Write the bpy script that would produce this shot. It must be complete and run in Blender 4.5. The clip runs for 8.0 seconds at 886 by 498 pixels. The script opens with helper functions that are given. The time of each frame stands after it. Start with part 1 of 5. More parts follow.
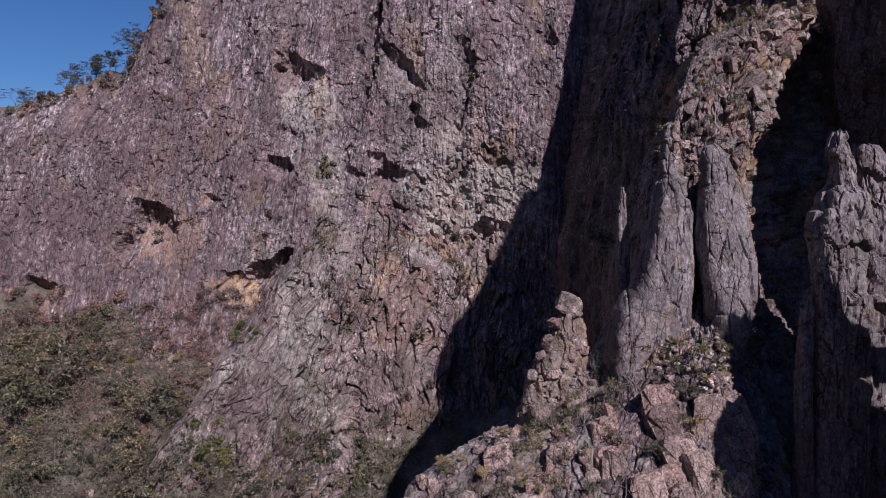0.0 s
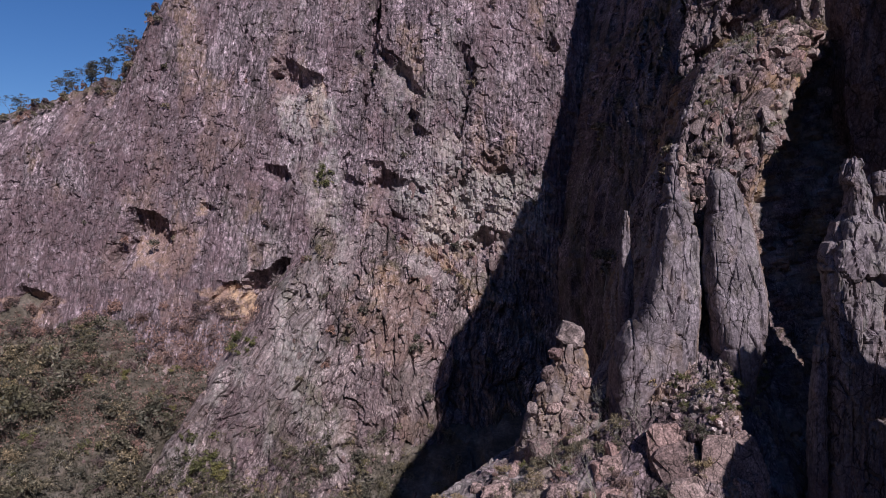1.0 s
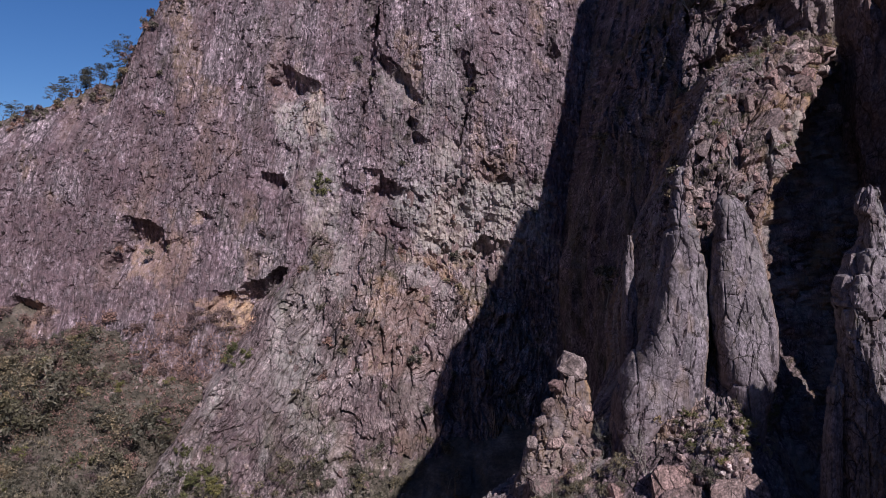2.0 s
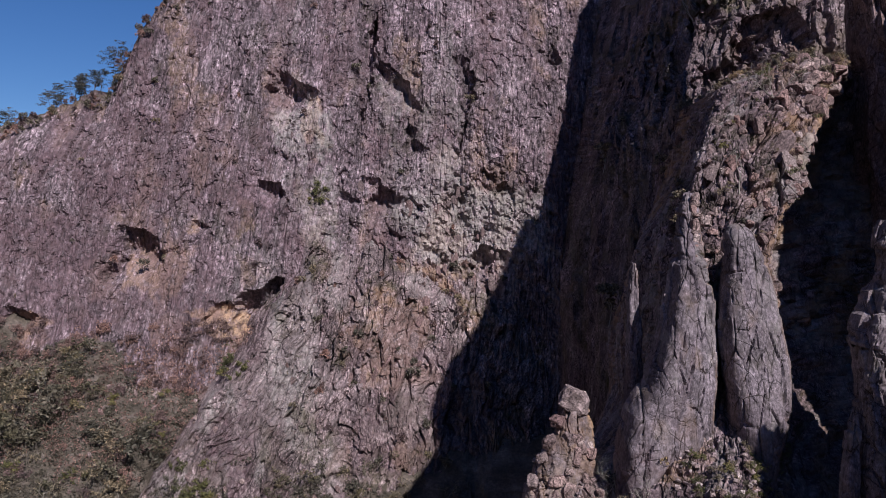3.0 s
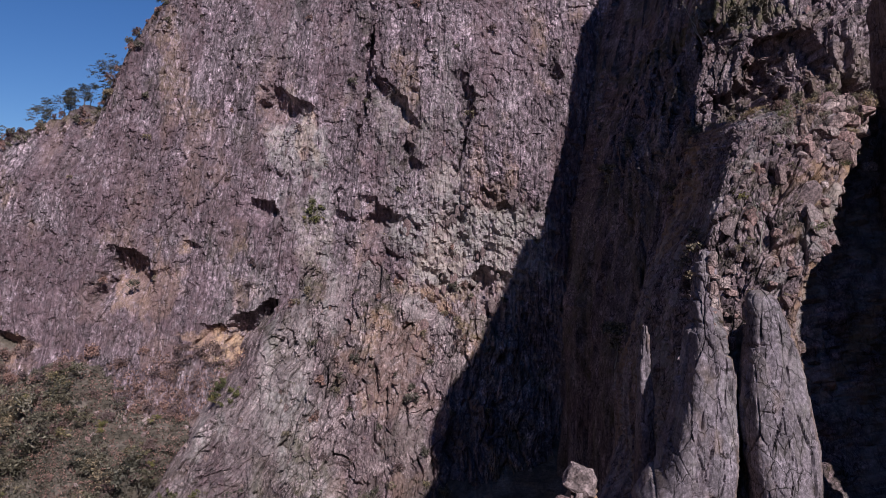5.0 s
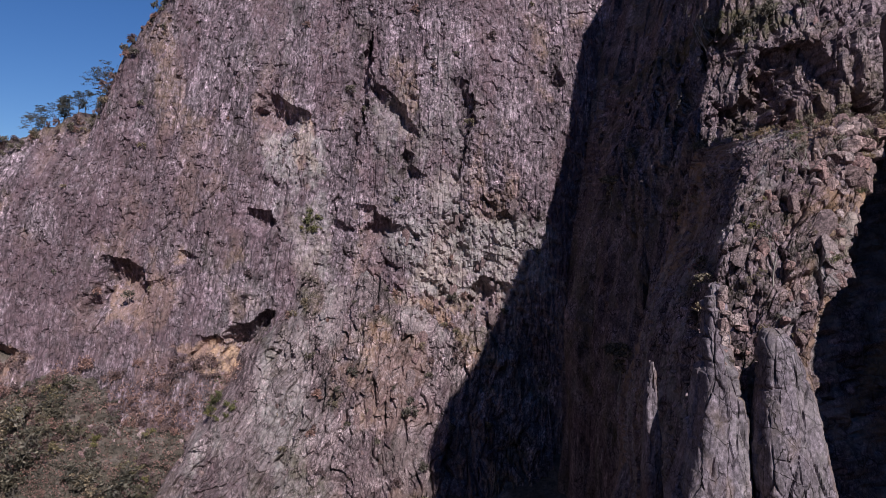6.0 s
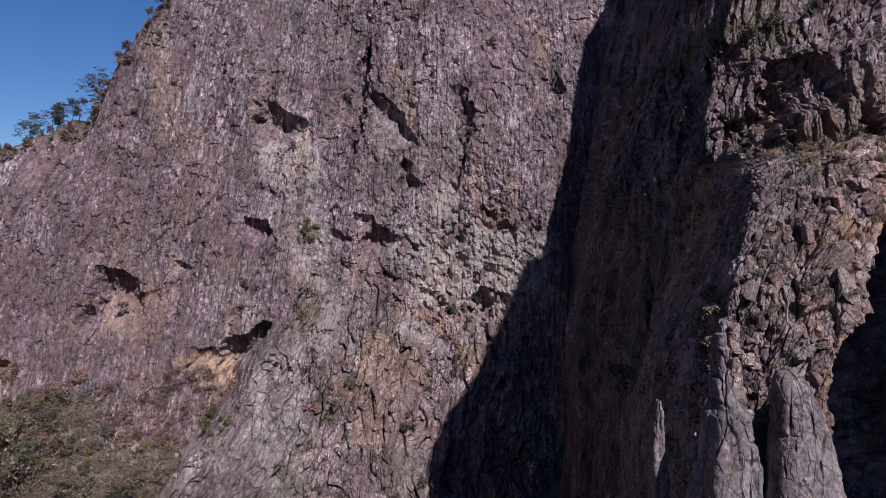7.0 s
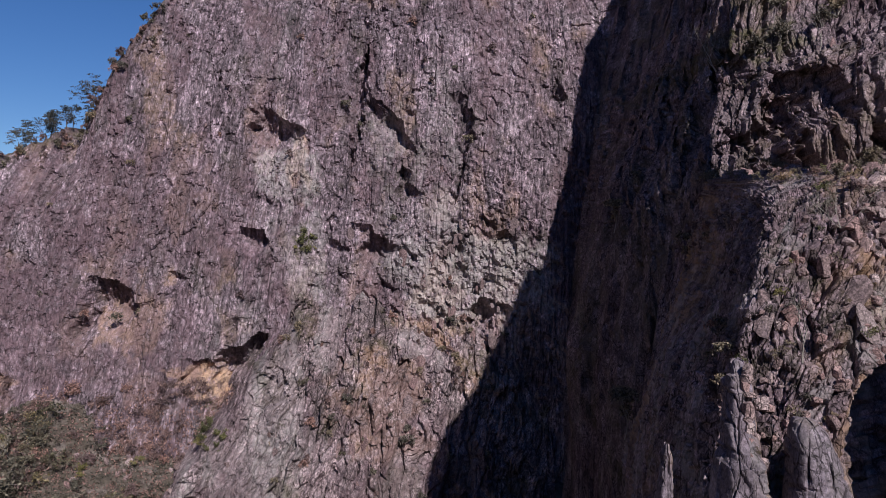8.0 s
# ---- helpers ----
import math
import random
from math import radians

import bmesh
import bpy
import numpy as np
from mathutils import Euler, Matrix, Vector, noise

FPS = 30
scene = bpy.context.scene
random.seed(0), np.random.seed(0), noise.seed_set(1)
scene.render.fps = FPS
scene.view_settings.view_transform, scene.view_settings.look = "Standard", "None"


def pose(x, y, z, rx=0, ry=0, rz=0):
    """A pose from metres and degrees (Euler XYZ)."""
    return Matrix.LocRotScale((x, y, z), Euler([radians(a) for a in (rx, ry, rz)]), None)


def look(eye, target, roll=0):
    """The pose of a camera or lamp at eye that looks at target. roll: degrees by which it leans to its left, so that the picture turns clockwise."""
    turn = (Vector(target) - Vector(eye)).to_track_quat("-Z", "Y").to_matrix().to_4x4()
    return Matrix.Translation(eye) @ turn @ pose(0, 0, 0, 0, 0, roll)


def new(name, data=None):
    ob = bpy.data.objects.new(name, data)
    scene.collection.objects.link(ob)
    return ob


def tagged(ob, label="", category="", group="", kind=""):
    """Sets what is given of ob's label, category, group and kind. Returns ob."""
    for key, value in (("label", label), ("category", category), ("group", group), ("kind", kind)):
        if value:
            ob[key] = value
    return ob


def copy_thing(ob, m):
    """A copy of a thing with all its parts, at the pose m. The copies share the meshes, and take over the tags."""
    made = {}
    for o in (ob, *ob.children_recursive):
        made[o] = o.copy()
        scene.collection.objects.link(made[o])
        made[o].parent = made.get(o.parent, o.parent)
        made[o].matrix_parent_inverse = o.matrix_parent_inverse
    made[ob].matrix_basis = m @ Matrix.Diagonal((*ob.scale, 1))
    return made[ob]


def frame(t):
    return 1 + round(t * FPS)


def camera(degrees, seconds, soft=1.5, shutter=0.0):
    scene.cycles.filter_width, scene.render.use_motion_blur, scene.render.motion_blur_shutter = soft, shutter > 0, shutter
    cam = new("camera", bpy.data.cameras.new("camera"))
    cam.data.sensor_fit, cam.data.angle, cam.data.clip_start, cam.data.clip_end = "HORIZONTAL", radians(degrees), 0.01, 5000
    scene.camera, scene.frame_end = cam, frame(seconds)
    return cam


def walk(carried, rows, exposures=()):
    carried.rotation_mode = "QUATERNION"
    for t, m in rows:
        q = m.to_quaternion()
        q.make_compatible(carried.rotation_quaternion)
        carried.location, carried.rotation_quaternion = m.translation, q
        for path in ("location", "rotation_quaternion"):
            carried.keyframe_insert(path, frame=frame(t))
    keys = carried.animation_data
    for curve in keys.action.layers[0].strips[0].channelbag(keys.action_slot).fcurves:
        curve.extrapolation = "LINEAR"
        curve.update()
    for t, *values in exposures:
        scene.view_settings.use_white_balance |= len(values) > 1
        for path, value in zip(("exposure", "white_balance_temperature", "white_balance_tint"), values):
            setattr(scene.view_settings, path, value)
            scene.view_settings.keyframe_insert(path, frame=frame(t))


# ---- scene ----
cam = camera(61.4, 8.0, soft=0.5)
METRES, EYE, TILT, LEAN, TURN = 25.0, 60.0, 0.0, 0.0, 0.0
ROWS = [
    (0.0, 0.0, 0.0, 0.0, 0.0, 0.0, -0.0),
    (0.5, 0.0066, 0.0467, 0.0412, 0.03, 0.01, -0.01),
    (1.0, 0.0136, 0.0925, 0.083, 0.06, 0.03, -0.02),
    (1.5, 0.0202, 0.1379, 0.1238, 0.08, 0.03, -0.03),
    (3.0, 0.0377, 0.2746, 0.2488, 0.15, 0.01, -0.07),
    (3.5, 0.0421, 0.3199, 0.2911, 0.17, 0.01, -0.06),
    (4.0, 0.0468, 0.3654, 0.3333, 0.2, 0.02, -0.05),
    (5.5, 0.0618, 0.5048, 0.4591, 0.26, -0.01, -0.04),
    (6.0, 0.066, 0.5507, 0.501, 0.28, -0.0, -0.04),
    (6.5, 0.0702, 0.5969, 0.5428, 0.29, -0.01, -0.02),
    (7.0, 0.0748, 0.644, 0.5847, 0.31, -0.03, -0.02),
    (7.5, 0.0797, 0.692, 0.6267, 0.33, -0.04, 0.0),
    (8.0, 0.0837, 0.7396, 0.6676, 0.33, -0.06, -0.0),
]
walk(cam, [(t, pose(0, 0, EYE, TILT, LEAN, TURN) @ pose(METRES * x, METRES * y, METRES * z, 90 + pitch, roll, yaw)) for t, x, y, z, yaw, pitch, roll in ROWS], [(0.0, 0.11), (8.0, 0.11)])

# ---- world, sun, exposure ----
SUN_SIDE, SUN_DROP = 0.45, 0.84      # metres to the left and down for each metre ahead that the sunlight goes
world = bpy.data.worlds.new("sky")
scene.world = world
world.use_nodes = True
wn = world.node_tree.nodes
sky = wn.new("ShaderNodeTexSky")
sky.sky_type = "NISHITA"
sky.sun_disc = False
sky.sun_elevation = math.atan2(SUN_DROP, math.hypot(1, SUN_SIDE))
sky.sun_rotation = math.pi - math.atan2(SUN_SIDE, 1)
sky.altitude, sky.air_density, sky.dust_density, sky.ozone_density = 1500, 1.0, 0.0, 3.5
wn["Background"].inputs["Strength"].default_value = 0.077
deep = wn.new("ShaderNodeHueSaturation")
deep.inputs["Hue"].default_value, deep.inputs["Saturation"].default_value = 0.512, 1.25
world.node_tree.links.new(sky.outputs[0], deep.inputs["Color"])
world.node_tree.links.new(deep.outputs[0], wn["Background"].inputs["Color"])
sun = new("sun", bpy.data.lights.new("sun", "SUN"))
sun.data.energy, sun.data.angle, sun.data.color = 5.0, radians(0.53), (0.99, 0.955, 0.93)
sun.matrix_world = look((60, -100, 160), (60 - SUN_SIDE, -99, 160 - SUN_DROP))


# ---- materials ----
def nodes_of(name):
    m = bpy.data.materials.new(name)
    m.use_nodes = True
    nt = m.node_tree
    return m, nt, nt.nodes["Principled BSDF"]


def add(nt, kind, links=(), **values):
    n = nt.nodes.new(kind)
    for k, v in values.items():
        if k in n.inputs:
            n.inputs[k].default_value = v
    for a, b in links:
        nt.links.new(a, n.inputs[b])
    return n


def noise_tex(nt, vec, size, detail=6.0, rough=0.6, stretch=(1, 1, 1)):
    """Fractal noise whose blotches are about size metres across."""
    mp = add(nt, "ShaderNodeMapping", [(vec, "Vector")])
    mp.inputs["Scale"].default_value = [s / size for s in stretch]
    return add(nt, "ShaderNodeTexNoise", [(mp.outputs[0], "Vector")], Scale=1.0, Detail=detail, Roughness=rough).outputs["Fac"]


def ramp(nt, fac, stops):
    r = add(nt, "ShaderNodeValToRGB", [(fac, "Fac")])
    e = r.color_ramp.elements
    while len(e) < len(stops):
        e.new(0.5)
    for el, (p, c) in zip(e, stops):
        el.position = p
        el.color = (*c, 1) if len(c) == 3 else (c[0], c[0], c[0], 1)
    return r.outputs["Color"]


def mix(nt, fac, a, b, how="MIX"):
    n = nt.nodes.new("ShaderNodeMix")
    n.data_type, n.blend_type = "RGBA", how
    for s, v in ((n.inputs[0], fac), (n.inputs[6], a), (n.inputs[7], b)):
        if isinstance(v, (int, float)):
            s.default_value = v
        elif isinstance(v, tuple):
            s.default_value = (*v, 1)
        else:
            nt.links.new(v, s)
    return n.outputs[2]


def times(nt, a, b, op="MULTIPLY"):
    n = nt.nodes.new("ShaderNodeMath")
    n.operation = op
    n.use_clamp = True
    for s, v in zip(n.inputs, (a, b)):
        if isinstance(v, (int, float)):
            s.default_value = v
        else:
            nt.links.new(v, s)
    return n.outputs[0]


def rock_material(name, dark, mid, pale, streak=0.5, ochre=(0.33, 0.205, 0.135), grain=0.25, bump=0.25, per_object=False, speckle=0.72, joints=(), weather=0.84, lean=0.0):
    """Weathered rhyolite: mottled, streaked down the fall line, stained ochre and grown with lichen where the mesh says so."""
    m, nt, bsdf = nodes_of(name)
    vec = add(nt, "ShaderNodeTexCoord").outputs["Object"]
    if per_object:
        info = add(nt, "ShaderNodeObjectInfo")
        sh = nt.nodes.new("ShaderNodeVectorMath")
        sh.operation = "MULTIPLY_ADD"
        nt.links.new(info.outputs["Random"], sh.inputs[0])
        sh.inputs[1].default_value = (90, 70, 50)
        nt.links.new(vec, sh.inputs[2])
        vec = sh.outputs[0]
    tilt = add(nt, "ShaderNodeMapping", [(vec, "Vector")])
    tilt.inputs["Rotation"].default_value = (0, radians(lean), 0)
    fall = tilt.outputs[0]
    blot = noise_tex(nt, vec, 7.0, 5, 0.62)
    col = ramp(nt, blot, [(0.32, dark), (0.52, mid), (0.72, pale)])
    fine = noise_tex(nt, vec, grain * 3, 7, 0.7)
    col = mix(nt, 0.8, col, ramp(nt, fine, [(0.30, (0.38,)), (0.5, (0.95,)), (0.70, (1.6,))]), "MULTIPLY")
    grit = noise_tex(nt, fall, grain * 0.9, 5, 0.75, (1, 1, 1) if per_object else (1, 1, 0.5))
    col = mix(nt, speckle, col, ramp(nt, grit, [(0.40, (0.24,)), (0.5, (0.98,)), (0.60, (1.8,))]), "MULTIPLY")
    lines = noise_tex(nt, fall, grain * 1.3, 4, 0.7, (1.0, 1.0, 0.09))
    col = mix(nt, 0.3 + streak * 0.6, col, ramp(nt, lines, [(0.40, (0.45,)), (0.5, (1.0,)), (0.60, (1.5,))]), "MULTIPLY")
    tone = add(nt, "ShaderNodeAttribute")
    tone.attribute_name = "tone"
    if not per_object:
        col = mix(nt, 0.85, col, ramp(nt, tone.outputs["Fac"], [(0.05, (0.1,)), (0.45, (0.9,)), (0.85, (2.3,))]), "MULTIPLY")
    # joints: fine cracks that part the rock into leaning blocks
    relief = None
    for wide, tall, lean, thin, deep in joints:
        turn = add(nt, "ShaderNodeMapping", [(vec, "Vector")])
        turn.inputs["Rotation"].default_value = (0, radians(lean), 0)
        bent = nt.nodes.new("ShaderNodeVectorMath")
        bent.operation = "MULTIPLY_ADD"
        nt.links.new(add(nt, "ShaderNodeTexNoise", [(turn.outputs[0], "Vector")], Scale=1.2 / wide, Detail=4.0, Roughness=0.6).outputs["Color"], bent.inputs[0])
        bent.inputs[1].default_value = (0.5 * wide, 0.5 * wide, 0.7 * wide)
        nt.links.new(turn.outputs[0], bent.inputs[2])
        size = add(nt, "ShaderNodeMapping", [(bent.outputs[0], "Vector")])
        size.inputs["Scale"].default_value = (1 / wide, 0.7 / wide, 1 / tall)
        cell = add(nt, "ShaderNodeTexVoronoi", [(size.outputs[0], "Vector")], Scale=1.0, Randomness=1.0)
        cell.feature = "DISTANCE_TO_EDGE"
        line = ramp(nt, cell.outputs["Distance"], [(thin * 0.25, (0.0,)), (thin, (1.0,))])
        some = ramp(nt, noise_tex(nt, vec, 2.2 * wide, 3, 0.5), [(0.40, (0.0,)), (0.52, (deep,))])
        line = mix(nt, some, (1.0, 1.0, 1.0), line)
        # the cracks' shade is painted into the colour; the bump sinks them too
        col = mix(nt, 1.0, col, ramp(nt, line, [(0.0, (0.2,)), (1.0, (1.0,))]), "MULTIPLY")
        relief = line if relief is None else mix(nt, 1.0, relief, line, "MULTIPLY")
    # water streaks
    st = noise_tex(nt, fall, 1.0, 5, 0.6, (1.0, 1.0, 0.05))
    col = mix(nt, times(nt, ramp(nt, st, [(0.5, (0.0,)), (0.66, (1.0,))]), streak), col, (0.08, 0.06, 0.07))
    st2 = noise_tex(nt, fall, 0.7, 4, 0.6, (1.0, 1.0, 0.05))
    col = mix(nt, times(nt, ramp(nt, st2, [(0.6, (0.0,)), (0.72, (1.0,))]), streak * 0.5), col, (0.31, 0.275, 0.29))
    # ochre, pale scars and growth, painted by the mesh's own stain layers
    for layer, tint, amount in (("ochre", ochre, 1.0), ("scar", (0.40, 0.36, 0.36), 0.8), ("moss", (0.075, 0.07, 0.028), 0.85), ("purple", (0.14, 0.088, 0.104), 0.75)):
        at = add(nt, "ShaderNodeAttribute")
        at.attribute_name = layer
        patch = times(nt, at.outputs["Fac"], ramp(nt, noise_tex(nt, vec, 1.6, 6, 0.68), [(0.38, (0.15,)), (0.58, (1.0,))]))
        col = mix(nt, times(nt, patch, amount), col, mix(nt, 0.7, tint, ramp(nt, fine, [(0.25, (0.4,)), (0.5, (1.0,)), (0.8, (1.5,))]), "MULTIPLY"))
    if per_object:
        col = mix(nt, 0.7, col, ramp(nt, info.outputs["Random"], [(0.0, (0.75, 0.66, 0.64)), (0.35, (1.05, 0.9, 0.84)), (0.6, (1.35, 1.28, 1.22)), (0.8, (1.22, 0.98, 0.9)), (1.0, (1.2, 0.88, 0.8))]), "MULTIPLY")
    col = mix(nt, 1.0, col, (weather, weather, weather), "MULTIPLY")
    nt.links.new(col, bsdf.inputs["Base Color"])
    bsdf.inputs["Roughness"].default_value = 0.88
    bsdf.inputs["Specular IOR Level"].default_value = 0.25
    hgt = mix(nt, 0.5, fine, noise_tex(nt, vec, grain, 6, 0.7))
    if relief:
        hgt = mix(nt, 0.5, hgt, relief)
    b = add(nt, "ShaderNodeBump", [(hgt, "Height")], Strength=0.9, Distance=bump)
    nt.links.new(b.outputs[0], bsdf.inputs["Normal"])
    return m


def leaf_material(name, a, b, c):
    m, nt, bsdf = nodes_of(name)
    geo = add(nt, "ShaderNodeNewGeometry")
    info = add(nt, "ShaderNodeObjectInfo")
    col = ramp(nt, geo.outputs["Random Per Island"], [(0.0, a), (0.55, b), (1.0, c)])
    col = mix(nt, 0.8, col, ramp(nt, info.outputs["Random"], [(0.0, (0.45, 0.45, 0.5)), (0.4, (0.85, 0.83, 0.8)), (0.7, (1.15, 1.05, 0.95)), (1.0, (1.7, 1.4, 1.15))]), "MULTIPLY")
    nt.links.new(col, bsdf.inputs["Base Color"])
    bsdf.inputs["Roughness"].default_value = 0.6
    bsdf.inputs["Specular IOR Level"].default_value = 0.3
    return m


def bark_material(name, a, b):
    m, nt, bsdf = nodes_of(name)
    vec = add(nt, "ShaderNodeTexCoord").outputs["Object"]
    col = ramp(nt, noise_tex(nt, vec, 0.25, 5, 0.65, (1, 1, 0.3)), [(0.35, a), (0.65, b)])
    nt.links.new(col, bsdf.inputs["Base Color"])
    bsdf.inputs["Roughness"].default_value = 0.85
    return m


def earth_material(name):
    m, nt, bsdf = nodes_of(name)
    vec = add(nt, "ShaderNodeTexCoord").outputs["Object"]
    col = ramp(nt, noise_tex(nt, vec, 5.0, 7, 0.65), [(0.3, (0.05, 0.042, 0.032)), (0.5, (0.115, 0.09, 0.075)), (0.7, (0.24, 0.195, 0.18))])
    col = mix(nt, 0.8, col, ramp(nt, noise_tex(nt, vec, 0.7, 6, 0.7), [(0.3, (0.45,)), (0.55, (1.0,)), (0.75, (1.6,))]), "MULTIPLY")
    nt.links.new(col, bsdf.inputs["Base Color"])
    bsdf.inputs["Roughness"].default_value = 0.95
    b = add(nt, "ShaderNodeBump", [(noise_tex(nt, vec, 0.9, 6, 0.7), "Height")], Strength=1.0, Distance=0.5)
    nt.links.new(b.outputs[0], bsdf.inputs["Normal"])
    return m


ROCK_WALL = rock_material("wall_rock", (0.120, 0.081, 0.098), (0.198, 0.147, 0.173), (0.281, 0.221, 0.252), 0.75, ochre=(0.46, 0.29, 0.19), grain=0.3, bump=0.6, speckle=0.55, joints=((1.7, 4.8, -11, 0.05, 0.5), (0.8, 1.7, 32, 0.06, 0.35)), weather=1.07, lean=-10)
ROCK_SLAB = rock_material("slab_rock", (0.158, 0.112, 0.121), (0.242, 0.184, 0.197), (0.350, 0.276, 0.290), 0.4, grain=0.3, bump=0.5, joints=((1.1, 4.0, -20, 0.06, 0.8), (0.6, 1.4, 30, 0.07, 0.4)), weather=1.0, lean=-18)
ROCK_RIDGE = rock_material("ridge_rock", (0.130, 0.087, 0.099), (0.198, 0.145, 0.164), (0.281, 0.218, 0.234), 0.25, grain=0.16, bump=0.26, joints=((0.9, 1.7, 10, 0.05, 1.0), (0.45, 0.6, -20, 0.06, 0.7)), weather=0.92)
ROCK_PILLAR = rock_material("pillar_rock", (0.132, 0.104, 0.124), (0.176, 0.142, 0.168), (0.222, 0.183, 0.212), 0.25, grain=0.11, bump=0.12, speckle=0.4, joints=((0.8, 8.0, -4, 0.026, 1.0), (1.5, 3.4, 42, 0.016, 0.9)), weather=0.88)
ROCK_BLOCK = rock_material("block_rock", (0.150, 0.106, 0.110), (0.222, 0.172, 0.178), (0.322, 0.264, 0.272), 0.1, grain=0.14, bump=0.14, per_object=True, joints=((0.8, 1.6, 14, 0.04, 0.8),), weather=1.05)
ROCK_FLAKE = rock_material("flake_rock", (0.13, 0.096, 0.106), (0.195, 0.153, 0.165), (0.265, 0.217, 0.226), 0.2, grain=0.22, bump=0.14, per_object=True)
ROCK_STONE = rock_material("pale_stone", (0.250, 0.204, 0.216), (0.343, 0.291, 0.310), (0.437, 0.373, 0.398), 0.0, grain=0.1, bump=0.04, per_object=True)
EARTH = earth_material("slope_earth")
LEAF_GUM = leaf_material("gum_leaf", (0.032, 0.031, 0.025), (0.09, 0.083, 0.064), (0.21, 0.187, 0.148))
LEAF_SKY = leaf_material("skyline_leaf", (0.022, 0.026, 0.028), (0.05, 0.056, 0.058), (0.1, 0.105, 0.1))
LEAF_SCRUB = leaf_material("scrub_leaf", (0.042, 0.038, 0.03), (0.118, 0.102, 0.078), (0.26, 0.225, 0.18))
LEAF_DULL = leaf_material("olive_leaf", (0.045, 0.042, 0.028), (0.115, 0.1, 0.062), (0.21, 0.185, 0.12))
LEAF_RED = leaf_material("russet_leaf", (0.098, 0.061, 0.062), (0.169, 0.110, 0.111), (0.260, 0.177, 0.176))
LEAF_GREEN = leaf_material("bright_leaf", (0.062, 0.066, 0.028), (0.115, 0.115, 0.05), (0.19, 0.175, 0.085))
LEAF_DRY = leaf_material("dry_grass", (0.117, 0.091, 0.061), (0.195, 0.159, 0.108), (0.299, 0.244, 0.176))
BARK_PALE = bark_material("pale_bark", (0.17, 0.145, 0.13), (0.34, 0.31, 0.28))
BARK_DARK = bark_material("dark_bark", (0.05, 0.04, 0.035), (0.12, 0.10, 0.088))


# ---- noise on arrays ----
def hashed(ix, iy, s):
    n = ix.astype(np.uint32) * np.uint32(374761393) + iy.astype(np.uint32) * np.uint32(668265263) + np.uint32((s * 2246822519 + 374761) % 4294967296)
    n = (n ^ (n >> np.uint32(13))) * np.uint32(1274126177)
    n = (n ^ (n >> np.uint32(15))) * np.uint32(2654435761)
    return (n ^ (n >> np.uint32(16))).astype(np.float64) / 4294967296.0


def value_noise(x, y, s):
    ix, iy = np.floor(x).astype(np.int64), np.floor(y).astype(np.int64)
    fx, fy = x - ix, y - iy
    fx, fy = fx * fx * fx * (fx * (fx * 6 - 15) + 10), fy * fy * fy * (fy * (fy * 6 - 15) + 10)
    a, b = hashed(ix, iy, s), hashed(ix + 1, iy, s)
    c, d = hashed(ix, iy + 1, s), hashed(ix + 1, iy + 1, s)
    return 2 * ((a + (b - a) * fx) * (1 - fy) + (c + (d - c) * fx) * fy) - 1


def fbm(x, y, s, octaves=4, gain=0.5):
    out, amp = 0, 1.0
    for k in range(octaves):
        out = out + amp * value_noise(x * 2**k + 13.7 * k, y * 2**k - 7.3 * k, s + k)
        amp *= gain
    return out


def blocks(x, y, s, tilt=1.0):
    """Jointed rock: each cell is a facet with its own height and tilt. Returns the height (-1 to 1) and the distance to the nearest joint."""
    ix, iy = np.floor(x).astype(np.int64), np.floor(y).astype(np.int64)
    f1, f2 = np.full(x.shape, 9.0), np.full(x.shape, 9.0)
    hgt = np.zeros(x.shape)
    for dx in (-1, 0, 1):
        for dy in (-1, 0, 1):
            jx, jy = ix + dx, iy + dy
            vx, vy = x - (jx + hashed(jx, jy, s)), y - (jy + hashed(jx, jy, s + 1))
            d = vx * vx + vy * vy
            near = d < f1
            f2 = np.where(near, f1, np.minimum(f2, d))
            f1 = np.where(near, d, f1)
            h = 2 * hashed(jx, jy, s + 2) - 1 + tilt * ((2 * hashed(jx, jy, s + 3) - 1) * vx + (2 * hashed(jx, jy, s + 4) - 1) * vy)
            hgt = np.where(near, h, hgt)
    return hgt, np.sqrt(f2) - np.sqrt(f1)


def smooth(a, b, v):
    t = np.clip((v - a) / (b - a), 0, 1)
    return t * t * (3 - 2 * t)


def blob(x, z, cx, cz, rx, rz, s=5):
    """A stain with a ragged outline."""
    d = np.hypot((x - cx) / rx, (z - cz) / rz) + 0.45 * fbm(x / (0.5 * rx), z / (0.5 * rz), s, 4)
    return 1 - smooth(0.55, 1.05, d)


